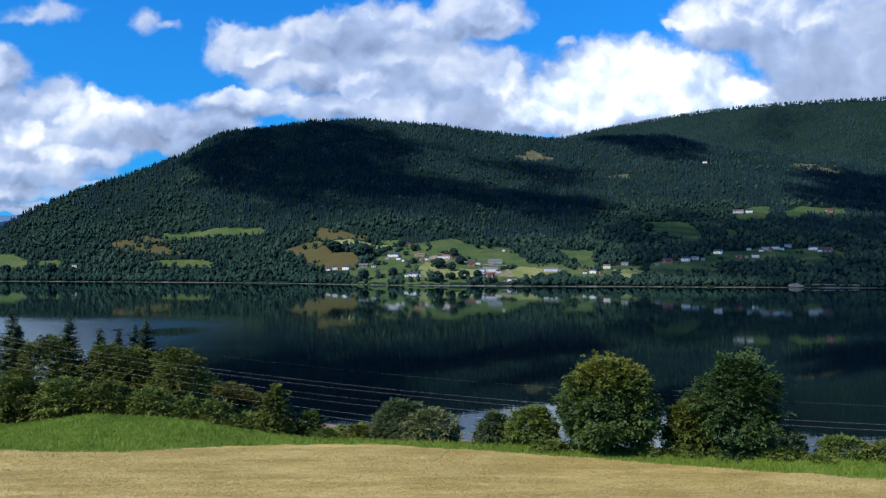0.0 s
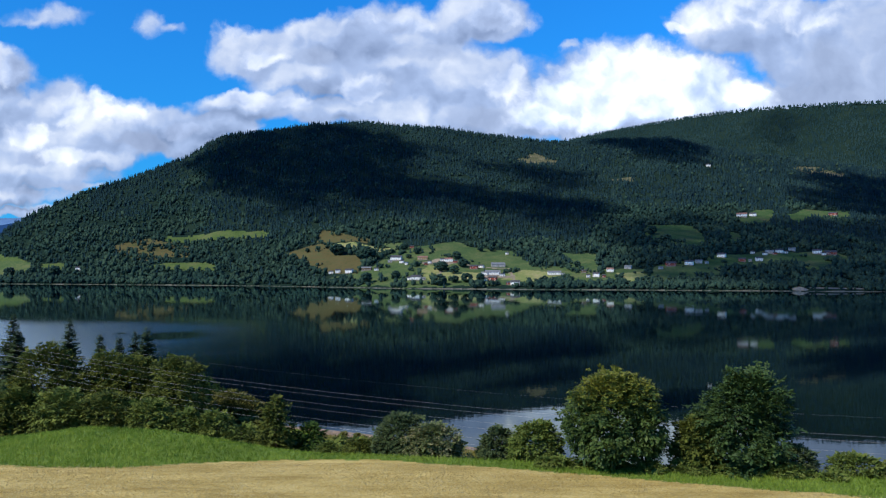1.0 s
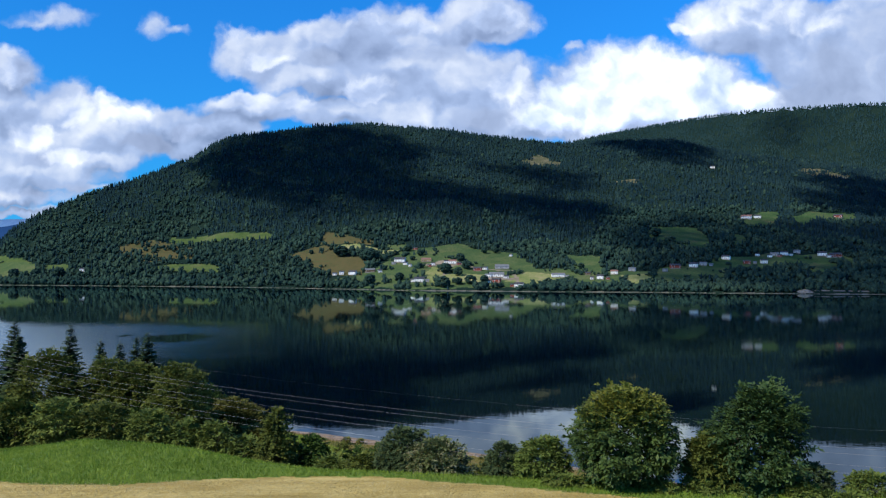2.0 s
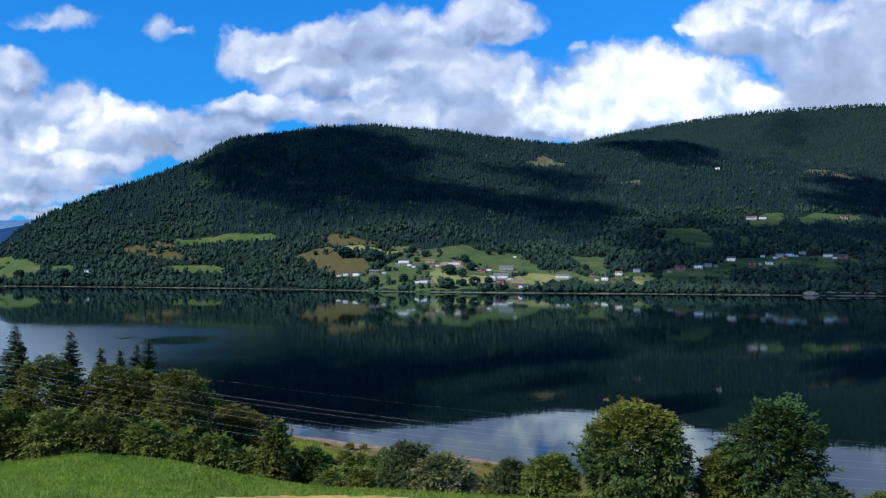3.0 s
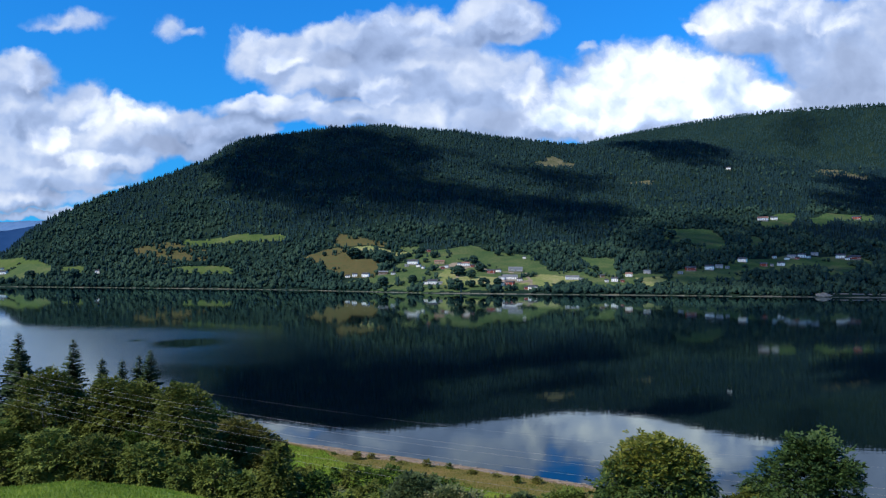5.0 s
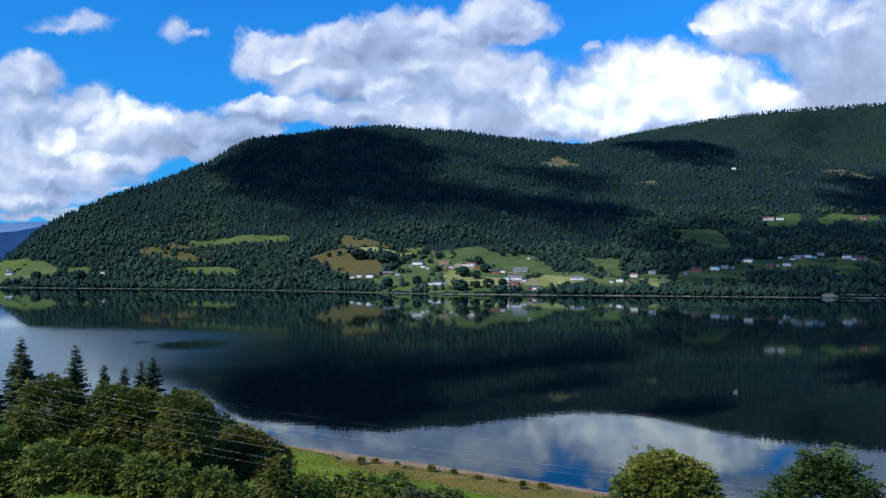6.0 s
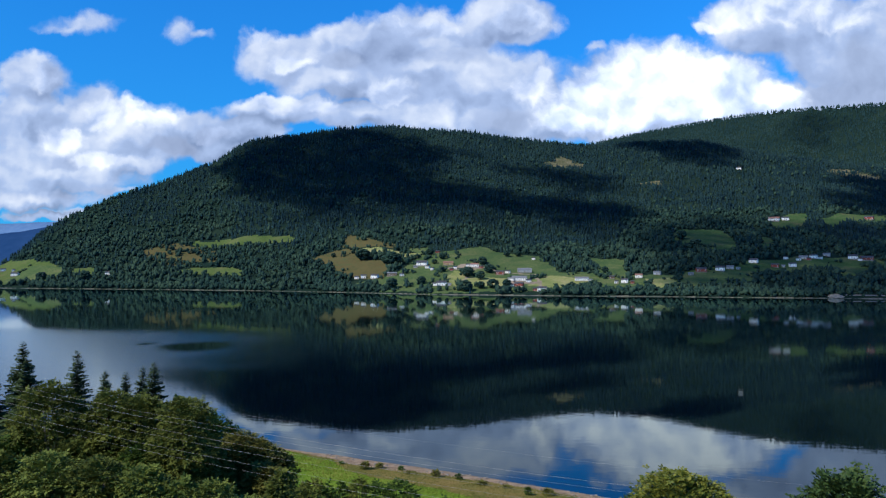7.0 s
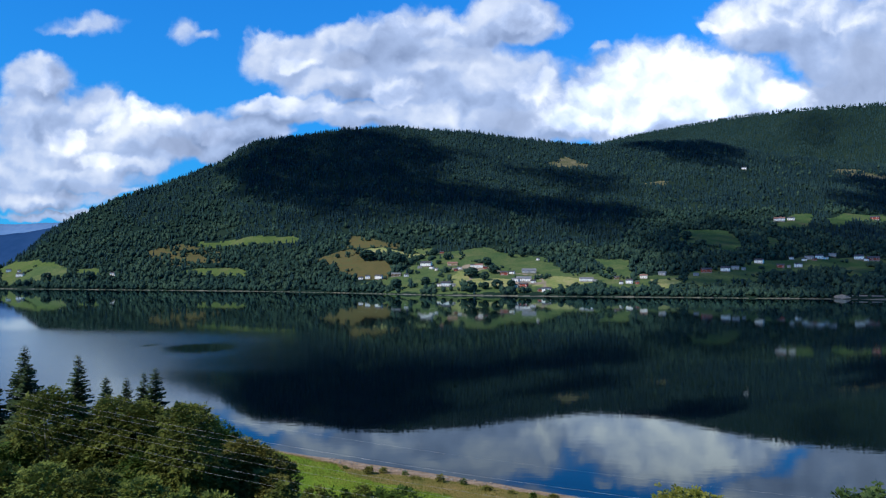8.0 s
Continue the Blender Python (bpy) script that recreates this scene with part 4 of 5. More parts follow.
# a thicket along the far water's edge
u, w = rng.uniform(-0.62, 0.68, 1900), None
w = far_shore(u) + rng.uniform(6, 26, len(u))
x, y = u * w, w + 10
band = fbm(x, y, 55, 3, 51)
keep = (band > np.where(u < -0.17, -0.25, np.where(u < 0.25, 0.02, -0.02)))
for hx, hy, size, style in HOUSES + MORE_HOUSES + OUTBUILDINGS:
    keep &= ~((np.abs(x - hx) < size * 0.5) & (y < hy) & (y > hy - 60) & (rng.uniform(0, 1, len(x)) < 0.8))
x, y, u, w = x[keep], y[keep], u[keep], w[keep]
wid = rng.uniform(2.0, 5.0, len(x))
verts, faces = replicate(shape_v, shape_f, np.stack([x, y, far_height(u, w) - 0.5], -1), wid, wid * rng.uniform(1.6, 2.9, len(x)), rng.uniform(0, 6.28, len(x)), 0.42, 43)
tagged(link_mesh("shore_thicket", verts, faces, MAT["broadleaf_hazed"]), "band of alders and willows along the far shore", "thicket", kind="stuff")

# hedgerows round the fields
spots = []
for name, cover, outline in MEADOWS:
    for (x0, y0), (x1, y1) in zip(outline, outline[1:] + outline[:1]):
        n = int(math.hypot(x1 - x0, y1 - y0) / 3.4)
        if y0 < 1450 and n:
            s = rng.uniform(0, 1, n)
            spots.append(np.stack([x0 + (x1 - x0) * s, y0 + (y1 - y0) * s], -1) + rng.normal(0, 2.6, (n, 2)))
x, y = np.concatenate(spots).T
keep = fbm(x, y, 22, 3, 58) > 0.10
for hx, hy, size, style in HOUSES + MORE_HOUSES + OUTBUILDINGS:
    keep &= ~((np.abs(x - hx) < size * 0.6 + 3) & (y < hy + 8) & (y > hy - 30))
x, y = x[keep], y[keep]
u, w = x / (y - 10), y - 10
keep = w > far_shore(u) + 8
x, y, u, w = x[keep], y[keep], u[keep], w[keep]
wid = rng.uniform(1.4, 4.0, len(x))
verts, faces = replicate(shape_v, shape_f, np.stack([x, y, far_height(u, w) - 0.4], -1), wid, wid * rng.uniform(1.3, 2.4, len(x)), rng.uniform(0, 6.28, len(x)), 0.32, 45)
tagged(link_mesh("hedgerow", verts, faces, MAT["broadleaf_hazed"]), "straggling bushes and small trees between the fields", "hedgerow", kind="stuff")

# woods on the hill behind, in a lighter, bluer colour that stands for more haze
u, w = scatter(36000, 0.13, 0.72, 2150, 3500)
keep = (fbm(u * w, w, 200, 3, 55) > -0.6) & (w < hill_crest(u) + 30) & (hill_height(u, w) > far_height(u, w) - 3)
u, w = u[keep], w[keep]
x, y, hgt = u * w, w + 10, rng.uniform(7, 12, len(u))
shape_v, shape_f = spruce_shape(4)
verts, faces = replicate(shape_v, shape_f, np.stack([x, y, hill_height(u, w) - 0.5], -1), hgt * 0.27, hgt, rng.uniform(0, 6.28, len(u)), 0.28, 44)
tagged(link_mesh("spruce_forest", verts, faces, MAT["upland_hazed"]), "distant conifer forest on the higher hill", "forest", kind="stuff")


# single broad trees among the meadows
def crown_far(name, seed, width, height):
    """A round field tree of many overlapping clumps, with a short trunk."""
    r = np.random.default_rng(seed)
    tree = new(name)
    trunk = bmesh.new()
    bmesh.ops.create_cone(trunk, cap_ends=True, segments=7, radius1=0.5, radius2=0.3, depth=height * 0.5, matrix=Matrix.Translation((0, 0, height * 0.25 - 0.3)))
    part("trunk", trunk, MAT["bark"], tree)
    n = 64
    d = r.normal(size=(n, 3))
    d /= np.linalg.norm(d, axis=1)[:, None]
    spots = d * np.array([width * 0.36, width * 0.36, height * 0.34]) + np.array([0, 0, height * 0.5])
    size = r.uniform(0.10, 0.17, n) * width
    sv, sf = broadleaf_shape(3)
    sv = sv - np.array([0, 0, 0.5])
    verts, faces = replicate(sv, sf, spots, size, size * 1.5, r.uniform(0, 6.28, n), 0.3, seed)
    link_mesh("crown", verts, faces, MAT["broadleaf_hazed"], tree)
    return tree


FIELD_TREES = (
    (-205, 1371, 32.1), (-143, 1324, 35.1), (-158, 1339, 20.9), (-269, 1409, 11.0), (-231, 1413, 9.9), (-79, 1195, 9.3), (-82, 1180, 16.6), (-54, 1335, 14.6), (-67, 1311, 12.3),
    (-7, 1209, 24.5), (14, 1188, 18.5), (19, 1286, 18.0), (30, 1232, 21.1), (-79, 1377, 17.2), (-102, 1358, 12.7), (219, 1212, 13.2), (173, 1121, 8.7), (189, 1104, 13.8),
    (150, 1108, 13.8), (54, 1132, 15.9), (32, 1132, 21.2), (13, 1130, 15.9), (-10, 1115, 22.6), (-128, 1165, 21.8), (-169, 1193, 18.6), (267, 1123, 8.8), (289, 1096, 10.3),
    (305, 1109, 8.6), (320, 1089, 11.9), (86, 1368, 14.9), (65, 1360, 14.8), (414, 1458, 22.7), (417, 1378, 25.8), (-851, 1411, 22.0), (-801, 1401, 17.5), (-748, 1386, 21.6),
)
kinds = [crown_far("field_tree", 60 + k, 10.0, 9.0) for k in range(4)]
for index, (tx, ty, size) in enumerate(FIELD_TREES):
    tu = np.array([tx / (ty - 10)])
    ground_z = float(far_height(tu, np.array([ty - 10.0]))[0])
    s = size / 10.5
    tree = kinds[index] if index < 4 else copy_thing(kinds[index % 4], pose(0, 0, 0))
    tree.matrix_world = Matrix.LocRotScale((tx, ty, ground_z - 0.3), Euler((0, 0, index * 1.7)), (s, s, s * (0.9 + 0.06 * (index % 4))))
    tagged(tree, "rounded dark green broadleaf tree standing among the meadows", "tree", group="trees among the meadows")

# ---- farms and houses across the lake ----
STYLES = {
    # style: wall, roof, wall height, depth over length, words
    "white": ("wall_white", "roof_dark", 5.0, 0.62, "white timber house with a dark pitched roof"),
    "long": ("wall_white", "roof_grey", 4.0, 0.34, "long low white farm building with a grey roof"),
    "barn": ("wall_brown", "roof_pale", 4.0, 0.38, "long brown barn with a pale metal roof"),
    "red": ("wall_red", "roof_dark", 4.6, 0.5, "red timber barn with a dark roof"),
    "pink": ("wall_white", "roof_red", 4.7, 0.55, "white house with a reddish clay roof"),
    "ochre": ("wall_ochre", "roof_red", 4.0, 0.42, "ochre farm building with a clay tile roof"),
    "grey": ("wall_grey", "roof_pale", 4.0, 0.45, "grey shed with a pale metal roof"),
    "greyroof": ("wall_white", "roof_pale", 4.4, 0.45, "large white farm building under a pale grey roof"),
    "brown": ("wall_brown", "roof_dark", 4.4, 0.6, "small dark brown timber cabin"),
}


def box(x0, x1, y0, y1, z0, z1):
    b = bmesh.new()
    bmesh.ops.create_cube(b, size=1, matrix=Matrix.LocRotScale(((x0 + x1) / 2, (y0 + y1) / 2, (z0 + z1) / 2), None, (x1 - x0, y1 - y0, z1 - z0)))
    return b


def house(x, y, length, style, turn):
    wall_mat, roof_mat, wall_h, ratio, words = STYLES[style]
    depth = max(length * ratio, 4.5)
    wall_h = wall_h if length > 8.5 else wall_h * 0.7
    ridge = wall_h + depth * 0.29
    home = new("house" if style in ("white", "pink", "brown") else "farm_building")
    hu = np.array([x / (y - 10)])
    base = float(far_height(hu, np.array([y - 10.0]))[0])
    home.matrix_world = pose(x, y, base + 0.1, 0, 0, turn)
    a, d = length / 2, depth / 2
    # walls with gables, set into the slope on a plinth
    b = bmesh.new()
    rows = []
    for gx in (-a, a):
        rows.append([b.verts.new(c) for c in ((gx, -d, 0), (gx, d, 0), (gx, d, wall_h), (gx, 0, ridge), (gx, -d, wall_h))])
    b.faces.new(rows[0][::-1])
    b.faces.new(rows[1])
    for i in range(5):
        j = (i + 1) % 5
        b.faces.new((rows[0][i], rows[0][j], rows[1][j], rows[1][i]))
    bmesh.ops.recalc_face_normals(b, faces=b.faces)
    part("wall", b, MAT[wall_mat], home)
    part("plinth", box(-a - 0.05, a + 0.05, -d - 0.05, d + 0.05, -3.2, 0.12), MAT["rock"], home, "grey stone plinth")
    # two roof slabs with eaves
    b = bmesh.new()
    drop = 0.45 * (ridge - wall_h) / d
    over, thick = 0.45, 0.22
    for s in (-1, 1):
        quad = [(-a - over, 0, ridge + 0.02), (a + over, 0, ridge + 0.02), (a + over, s * (d + 0.45), wall_h - drop + 0.02), (-a - over, s * (d + 0.45), wall_h - drop + 0.02)]
        lo = [b.verts.new(c) for c in quad]
        hi = [b.verts.new((c[0], c[1], c[2] + thick)) for c in quad]
        b.faces.new(lo)
        b.faces.new(hi)
        for i in range(4):
            j = (i + 1) % 4
            b.faces.new((lo[i], lo[j], hi[j], hi[i]))
    bmesh.ops.recalc_face_normals(b, faces=b.faces)
    roof = part("roof", b, MAT[roof_mat], home)
    if style in ("white", "pink", "greyroof"):
        part("chimney", box(a * 0.2 - 0.35, a * 0.2 + 0.35, -0.35, 0.35, ridge - 0.4, ridge + 0.9), MAT["roof_red"], roof, "short brick chimney")
    # windows on the lake side and a door
    count = max(2, int(length / 3.2))
    for i in range(count):
        cx = -a + length * (i + 0.5) / count
        if i == count // 2 and style != "barn":
            part("door", box(cx - 0.5, cx + 0.5, -d - 0.06, -d + 0.02, 0.15, 2.2), MAT["wall_brown"], home, "plain dark door")
            continue
        for level in ((0.9, 2.1), (wall_h - 1.7, wall_h - 0.55)) if wall_h > 4.1 else ((1.0, 2.1),):
            window = part("window", box(cx - 0.62, cx + 0.62, -d - 0.05, -d + 0.02, level[0] - 0.12, level[1] + 0.12), MAT["wall_white"], home)
            part("pane", box(cx - 0.48, cx + 0.48, -d - 0.07, -d - 0.045, level[0], level[1]), MAT["glass_dark"], window)
    return tagged(home, words, "house", group="houses across the lake")


for index, (hx, hy, size, style) in enumerate(HOUSES + MORE_HOUSES + OUTBUILDINGS):
    house(hx, hy, size * 0.86, style, -math.degrees(math.atan2(hx, hy)) * 0.6 + (-14, -4, -22, -10, 4)[index % 5])

# the lakeside road on the far bank, and the stony landing below it
ru = np.arange(0.25, 0.80, 0.004)
rw = far_shore(ru) + 19
road_z = np.convolve(np.pad(far_height(ru, rw), 8, mode="edge"), np.ones(17) / 17, "valid") + 0.9
rows = [np.stack([ru * (rw + d), rw + d + 10, road_z + h], -1) for d, h in ((-4.0, -3.0), (-3.4, 0.0), (3.4, 0.0), (4.0, -3.0))]
tagged(link_mesh("road", np.concatenate(rows), grid_faces(4, len(ru)), MAT["asphalt"]), "pale grey asphalt lakeside road on a low bank", "road", kind="structure")


# a grey heap of gravel on the far landing
bm = bmesh.new()
bmesh.ops.create_icosphere(bm, subdivisions=4, radius=1)
for v in bm.verts:
    v.co = Vector((v.co.x * 13, v.co.y * 8, max(v.co.z, -0.2) ** 1 * 5.2 * max(0.0, 1 - 0.55 * (v.co.x ** 2 + v.co.y ** 2)))) * (1 + 0.22 * noise.noise(v.co * 3))
me = bpy.data.meshes.new("gravel_mound")
bm.to_mesh(me)
bm.free()
me.materials.append(MAT["rock"])
heap_of = new("gravel_mound", me)
heap_of.location = (495, 1018, 0.6)
tagged(heap_of, "low grey heap of gravel on the far shore", "gravel mound")
# ---- trees and shrubs on the near bank ----
DOME = ((0.0, 0.10, 0.30, 0.55, 0.75, 0.88, 0.96, 1.0), (0.62, 0.80, 0.97, 1.0, 0.88, 0.66, 0.40, 0.12))
CONE = ((0.0, 0.08, 0.22, 0.42, 0.62, 0.80, 0.92, 1.0), (0.70, 0.90, 1.0, 0.93, 0.74, 0.50, 0.28, 0.08))


def leafy_crown(seed, rx, ry, low, high, cover, leaf, per=6, lump=0.3, pointed=0.0, lean=0.0, lobes=26, shoots=0.16, tufted=0.36):
    """Leaf sprays over a bulging crown between two heights; cover: leaf area over crown area. Returns corners and triangles."""
    r = np.random.default_rng(seed)

    def girth(h):
        return (1 - pointed) * np.interp(h, *DOME) + pointed * np.interp(h, *CONE)
    tall = high - low
    area = math.pi * (rx + ry) * tall * 0.85 + math.pi * rx * ry * 0.5
    n = int(min(area * cover / (0.95 * leaf * leaf * per), 9000))
    # heights by the girth there, so that the sprays lie evenly
    grid = np.linspace(0, 1, 200)
    share = np.cumsum(girth(grid) + 0.15 + 1.2 * np.clip(grid - 0.8, 0, 1))
    h = np.interp(r.uniform(0, share[-1], n), share, grid)
    a = r.uniform(0, 2 * math.pi, n)
    # rounded boughs with creases between them
    la, lh = r.uniform(0, 2 * math.pi, lobes), (np.arange(lobes) + r.uniform(0, 1, lobes)) / lobes
    ball_at = np.stack([np.cos(la) * girth(lh), np.sin(la) * girth(lh), lh * 2.0], -1)
    here = np.stack([np.cos(a) * girth(h), np.sin(a) * girth(h), h * 2.0], -1)
    size, strength = r.uniform(0.36, 0.66, lobes), r.uniform(0.5, 1.15, lobes)
    swell = (np.clip(1 - (((here[:, None] - ball_at[None]) ** 2).sum(2) / size[None] ** 2), 0, 1) * strength[None]).max(1)
    bulge = 1 - lump + lump * np.sqrt(swell)
    depth = 1 - 0.55 * r.uniform(0, 1, n) ** 2.4 + np.where(r.uniform(0, 1, n) < 0.07, r.uniform(0, shoots, n), 0)
    rad = girth(h) * bulge * depth
    out = np.stack([np.cos(a), np.sin(a), 0 * a], -1)
    rise = (0.42 + (h - 0.42) * (0.80 + 0.20 * bulge) * (0.7 + 0.3 * depth))
    p = np.stack([out[:, 0] * rx * rad + lean * (h - 0.3), out[:, 1] * ry * rad, low + tall * rise], -1)
    # part of the sprays crowd round the ends of the boughs, some of which reach past the rest
    limbs = lobes * 2
    bh = np.interp(r.uniform(0, share[-1], limbs), share, grid)
    ba, far = r.uniform(0, 2 * math.pi, limbs), r.uniform(0.74, 1.0, limbs)
    ends = np.stack([np.cos(ba) * rx * girth(bh) * far + lean * (bh - 0.3), np.sin(ba) * ry * girth(bh) * far, low + tall * (0.42 + (bh - 0.42) * r.uniform(0.86, 1.03, limbs))], -1)
    which = r.integers(0, limbs, n)
    crowd = (rx * ry * tall) ** (1 / 3) * r.uniform(0.07, 0.14, limbs)[which][:, None]
    at_end = r.uniform(0, 1, n) < tufted
    p = np.where(at_end[:, None], ends[which] + r.normal(0, 1, (n, 3)) * np.array([1, 1, 0.62]) * crowd * 0.8, p)
    h = np.where(at_end, bh[which], h)
    out = np.where(at_end[:, None], np.stack([np.cos(ba[which]), np.sin(ba[which]), 0 * h], -1), out)
    lift = np.interp(h, (0, 0.4, 0.8, 1), (-0.45, 0.05, 0.55, 1.5)) + r.normal(0, 0.28, n)
    axis = out + np.array([0, 0, 1.0]) * lift[:, None] + r.normal(0, 0.42, (n, 3))
    axis /= np.linalg.norm(axis, axis=1)[:, None]
    side = np.cross(axis, np.array([0, 0, 1.0])) + r.normal(0, 0.12, (n, 3))
    side /= np.linalg.norm(side, axis=1)[:, None] + 1e-9
    up = np.cross(side, axis)
    length = leaf * (1.1 + 0.42 * per) * r.uniform(0.6, 1.35, n)
    verts = []
    for k in range(per):
        t = (k + 0.6) / per
        s = (leaf * r.uniform(0.7, 1.3, n) * (1 + 1.5 * np.clip(1 - depth, 0, 1)))[:, None]
        hand = (1 if k % 2 else -1) if k < per - 1 else 0
        way_out = axis * (0.55 if hand else 1.0) + side * hand * 0.85 + up * r.normal(-0.1, 0.3, n)[:, None]
        way_out /= np.linalg.norm(way_out, axis=1)[:, None]
        across = np.cross(up + r.normal(0, 0.35, (n, 3)), way_out)
        across /= np.linalg.norm(across, axis=1)[:, None] + 1e-9
        root = p + axis * (length * (t - 0.35))[:, None] - np.array([0, 0, 1.0]) * (0.30 * length * t * t)[:, None]
        tip = way_out * 2 * s - np.array([0, 0, 0.35]) * s
        middle = root + tip * 0.5
        verts.append(np.stack([root, middle + across * s * 0.48, root + tip, middle - across * s * 0.48], 1))
    v = np.stack(verts, 1).reshape(-1, 3)
    f = np.arange(len(v)).reshape(-1, 4)
    return v, np.concatenate([f[:, [0, 1, 2]], f[:, [0, 2, 3]]])


def limb(b, p0, p1, r0, r1, sides=7):
    """A tapered limb from p0 to p1."""
    p0, p1 = Vector(p0), Vector(p1)
    m = Matrix.Translation((p0 + p1) / 2) @ (p1 - p0).to_track_quat("Z", "Y").to_matrix().to_4x4()
    bmesh.ops.create_cone(b, cap_ends=True, segments=sides, radius1=r0, radius2=r1, depth=(p1 - p0).length, matrix=m)


def broadleaf(name, x, y, top, width, leaf_mat, label, seed, cover=2.6, leaf=0.12, per=6, bark="bark", skirt=0.0, depth=None, lump=0.3, pointed=0.0, lean=0.0, lobes=26, shoots=0.16, young_lit="", category="tree"):
    """A tree or shrub on the ground at x, y whose crown reaches up to the height top."""
    ground = float(near_height(np.array([x]), np.array([y]))[0])
    h = top - ground
    tree = new(name)
    tree.location = (x, y, ground - 0.05)
    r = random.Random(seed)
    b = bmesh.new()
    thick = 0.022 * h + 0.02
    fork = (r.uniform(-0.1, 0.1), r.uniform(-0.1, 0.1), h * max(0.16, skirt + 0.08))
    limb(b, (0, 0, -0.2), fork, thick, thick * 0.75, 9)
    for k in range(7):
        a = k * 2.4 + r.uniform(-0.4, 0.4)
        reach = r.uniform(0.3, 0.55)
        end = (math.cos(a) * width * 0.5 * reach, math.sin(a) * width * 0.5 * reach, h * r.uniform(0.5, 0.8))
        limb(b, fork, end, thick * 0.5, thick * 0.12, 6)
    part("trunk" if h > 4 else "stem", b, MAT[bark], tree)
    v, f = leafy_crown(seed, width / 2, (depth or width) / 2, h * skirt, h * 0.985, cover, leaf, per, lump, pointed, lean, lobes, shoots)
    if young_lit:
        # paler young leaves over the crown top, sunlight there painted into their colour too
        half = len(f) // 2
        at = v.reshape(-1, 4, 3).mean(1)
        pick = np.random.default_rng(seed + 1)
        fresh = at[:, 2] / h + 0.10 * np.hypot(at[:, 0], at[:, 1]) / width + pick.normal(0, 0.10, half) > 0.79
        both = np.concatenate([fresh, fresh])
        link_mesh("young_lit_foliage", v, f[both], MAT[young_lit], tree)
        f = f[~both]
    link_mesh("crown" if h > 4 else "foliage", v, f, MAT[leaf_mat], tree)
    return tagged(tree, label, category)


def spruce(x, y, top, width, seed, base=None):
    """A spruce with whorls of drooping, fringed boughs."""
    ground = float(near_height(np.array([x]), np.array([y]))[0]) if base is None else base
    h = top - ground
    tree = new("spruce_tree")
    tree.location = (x, y, ground - 0.05)
    b = bmesh.new()
    limb(b, (0, 0, -0.3), (0, 0, h * 0.99), 0.016 * h, 0.02, 8)
    part("trunk", b, MAT["bark"], tree)
    r = np.random.default_rng(seed)
    verts, faces = [], []
    z = h * 0.08
    while z < h * 0.985:
        share = 1 - z / h
        reach = width / 2 * (share ** 0.8) * 1.35 + 0.15
        for a in np.arange(0, 6.28, 6.28 / (9 + 6 * share)) + r.uniform(0, 6.28):
            a = a + r.uniform(-0.2, 0.2)
            length = reach * r.uniform(0.6, 1.3)
            lift = r.uniform(-0.02, 0.02) * h
            out = np.array([math.cos(a), math.sin(a), 0.0])
            side = np.array([-out[1], out[0], 0.0])
            fall = -0.42 * length * share + 0.25 * length * (1 - share)
            for k in range(5):
                t0, t1 = k / 5, (k + 1.6) / 5
                for s in (-1, 1):
                    p = out * length * t0 + np.array([0, 0, fall * t0 ** 1.5])
                    q = out * length * min(t1, 1.05) + np.array([0, 0, fall * t1 ** 1.5])
                    wing = side * s * length * 0.42 * (1 - 0.6 * t0) * r.uniform(0.7, 1.2) + np.array([0, 0, -0.12 * length * r.uniform(0.4, 1.4)])
                    i = len(verts)
                    verts += [p + (0, 0, z + lift), q + (0, 0, z + lift), (p + q) / 2 + wing + (0, 0, z + lift)]
                    faces.append((i, i + 1, i + 2))
        z += (0.018 + 0.03 * share) * h * r.uniform(0.7, 1.3) * 0.62
    link_mesh("crown", np.array(verts), np.array(faces), MAT["needle"], tree)
    return tagged(tree, "tall dark green spruce with drooping boughs in the lakeside grove", "spruce", group="spruces in the grove")


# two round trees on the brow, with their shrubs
broadleaf("maple_tree", 11.6, 51.0, 35.6, 7.2, "leaf_maple", "rounded broadleaf tree with yellow-green leaves, on the brow", 101, 2.5, 0.110, 8, skirt=0.09, lump=0.34, pointed=0.2, lobes=40, shoots=0.16, young_lit="leaf_young_lit")
broadleaf("maple_tree", 19.6, 50.5, 35.7, 6.9, "leaf_deep", "broad dark green broadleaf tree at the field edge", 102, 2.4, 0.118, 8, skirt=0.09, lump=0.40, pointed=0.5, lean=1.8, lobes=30, shoots=0.22)
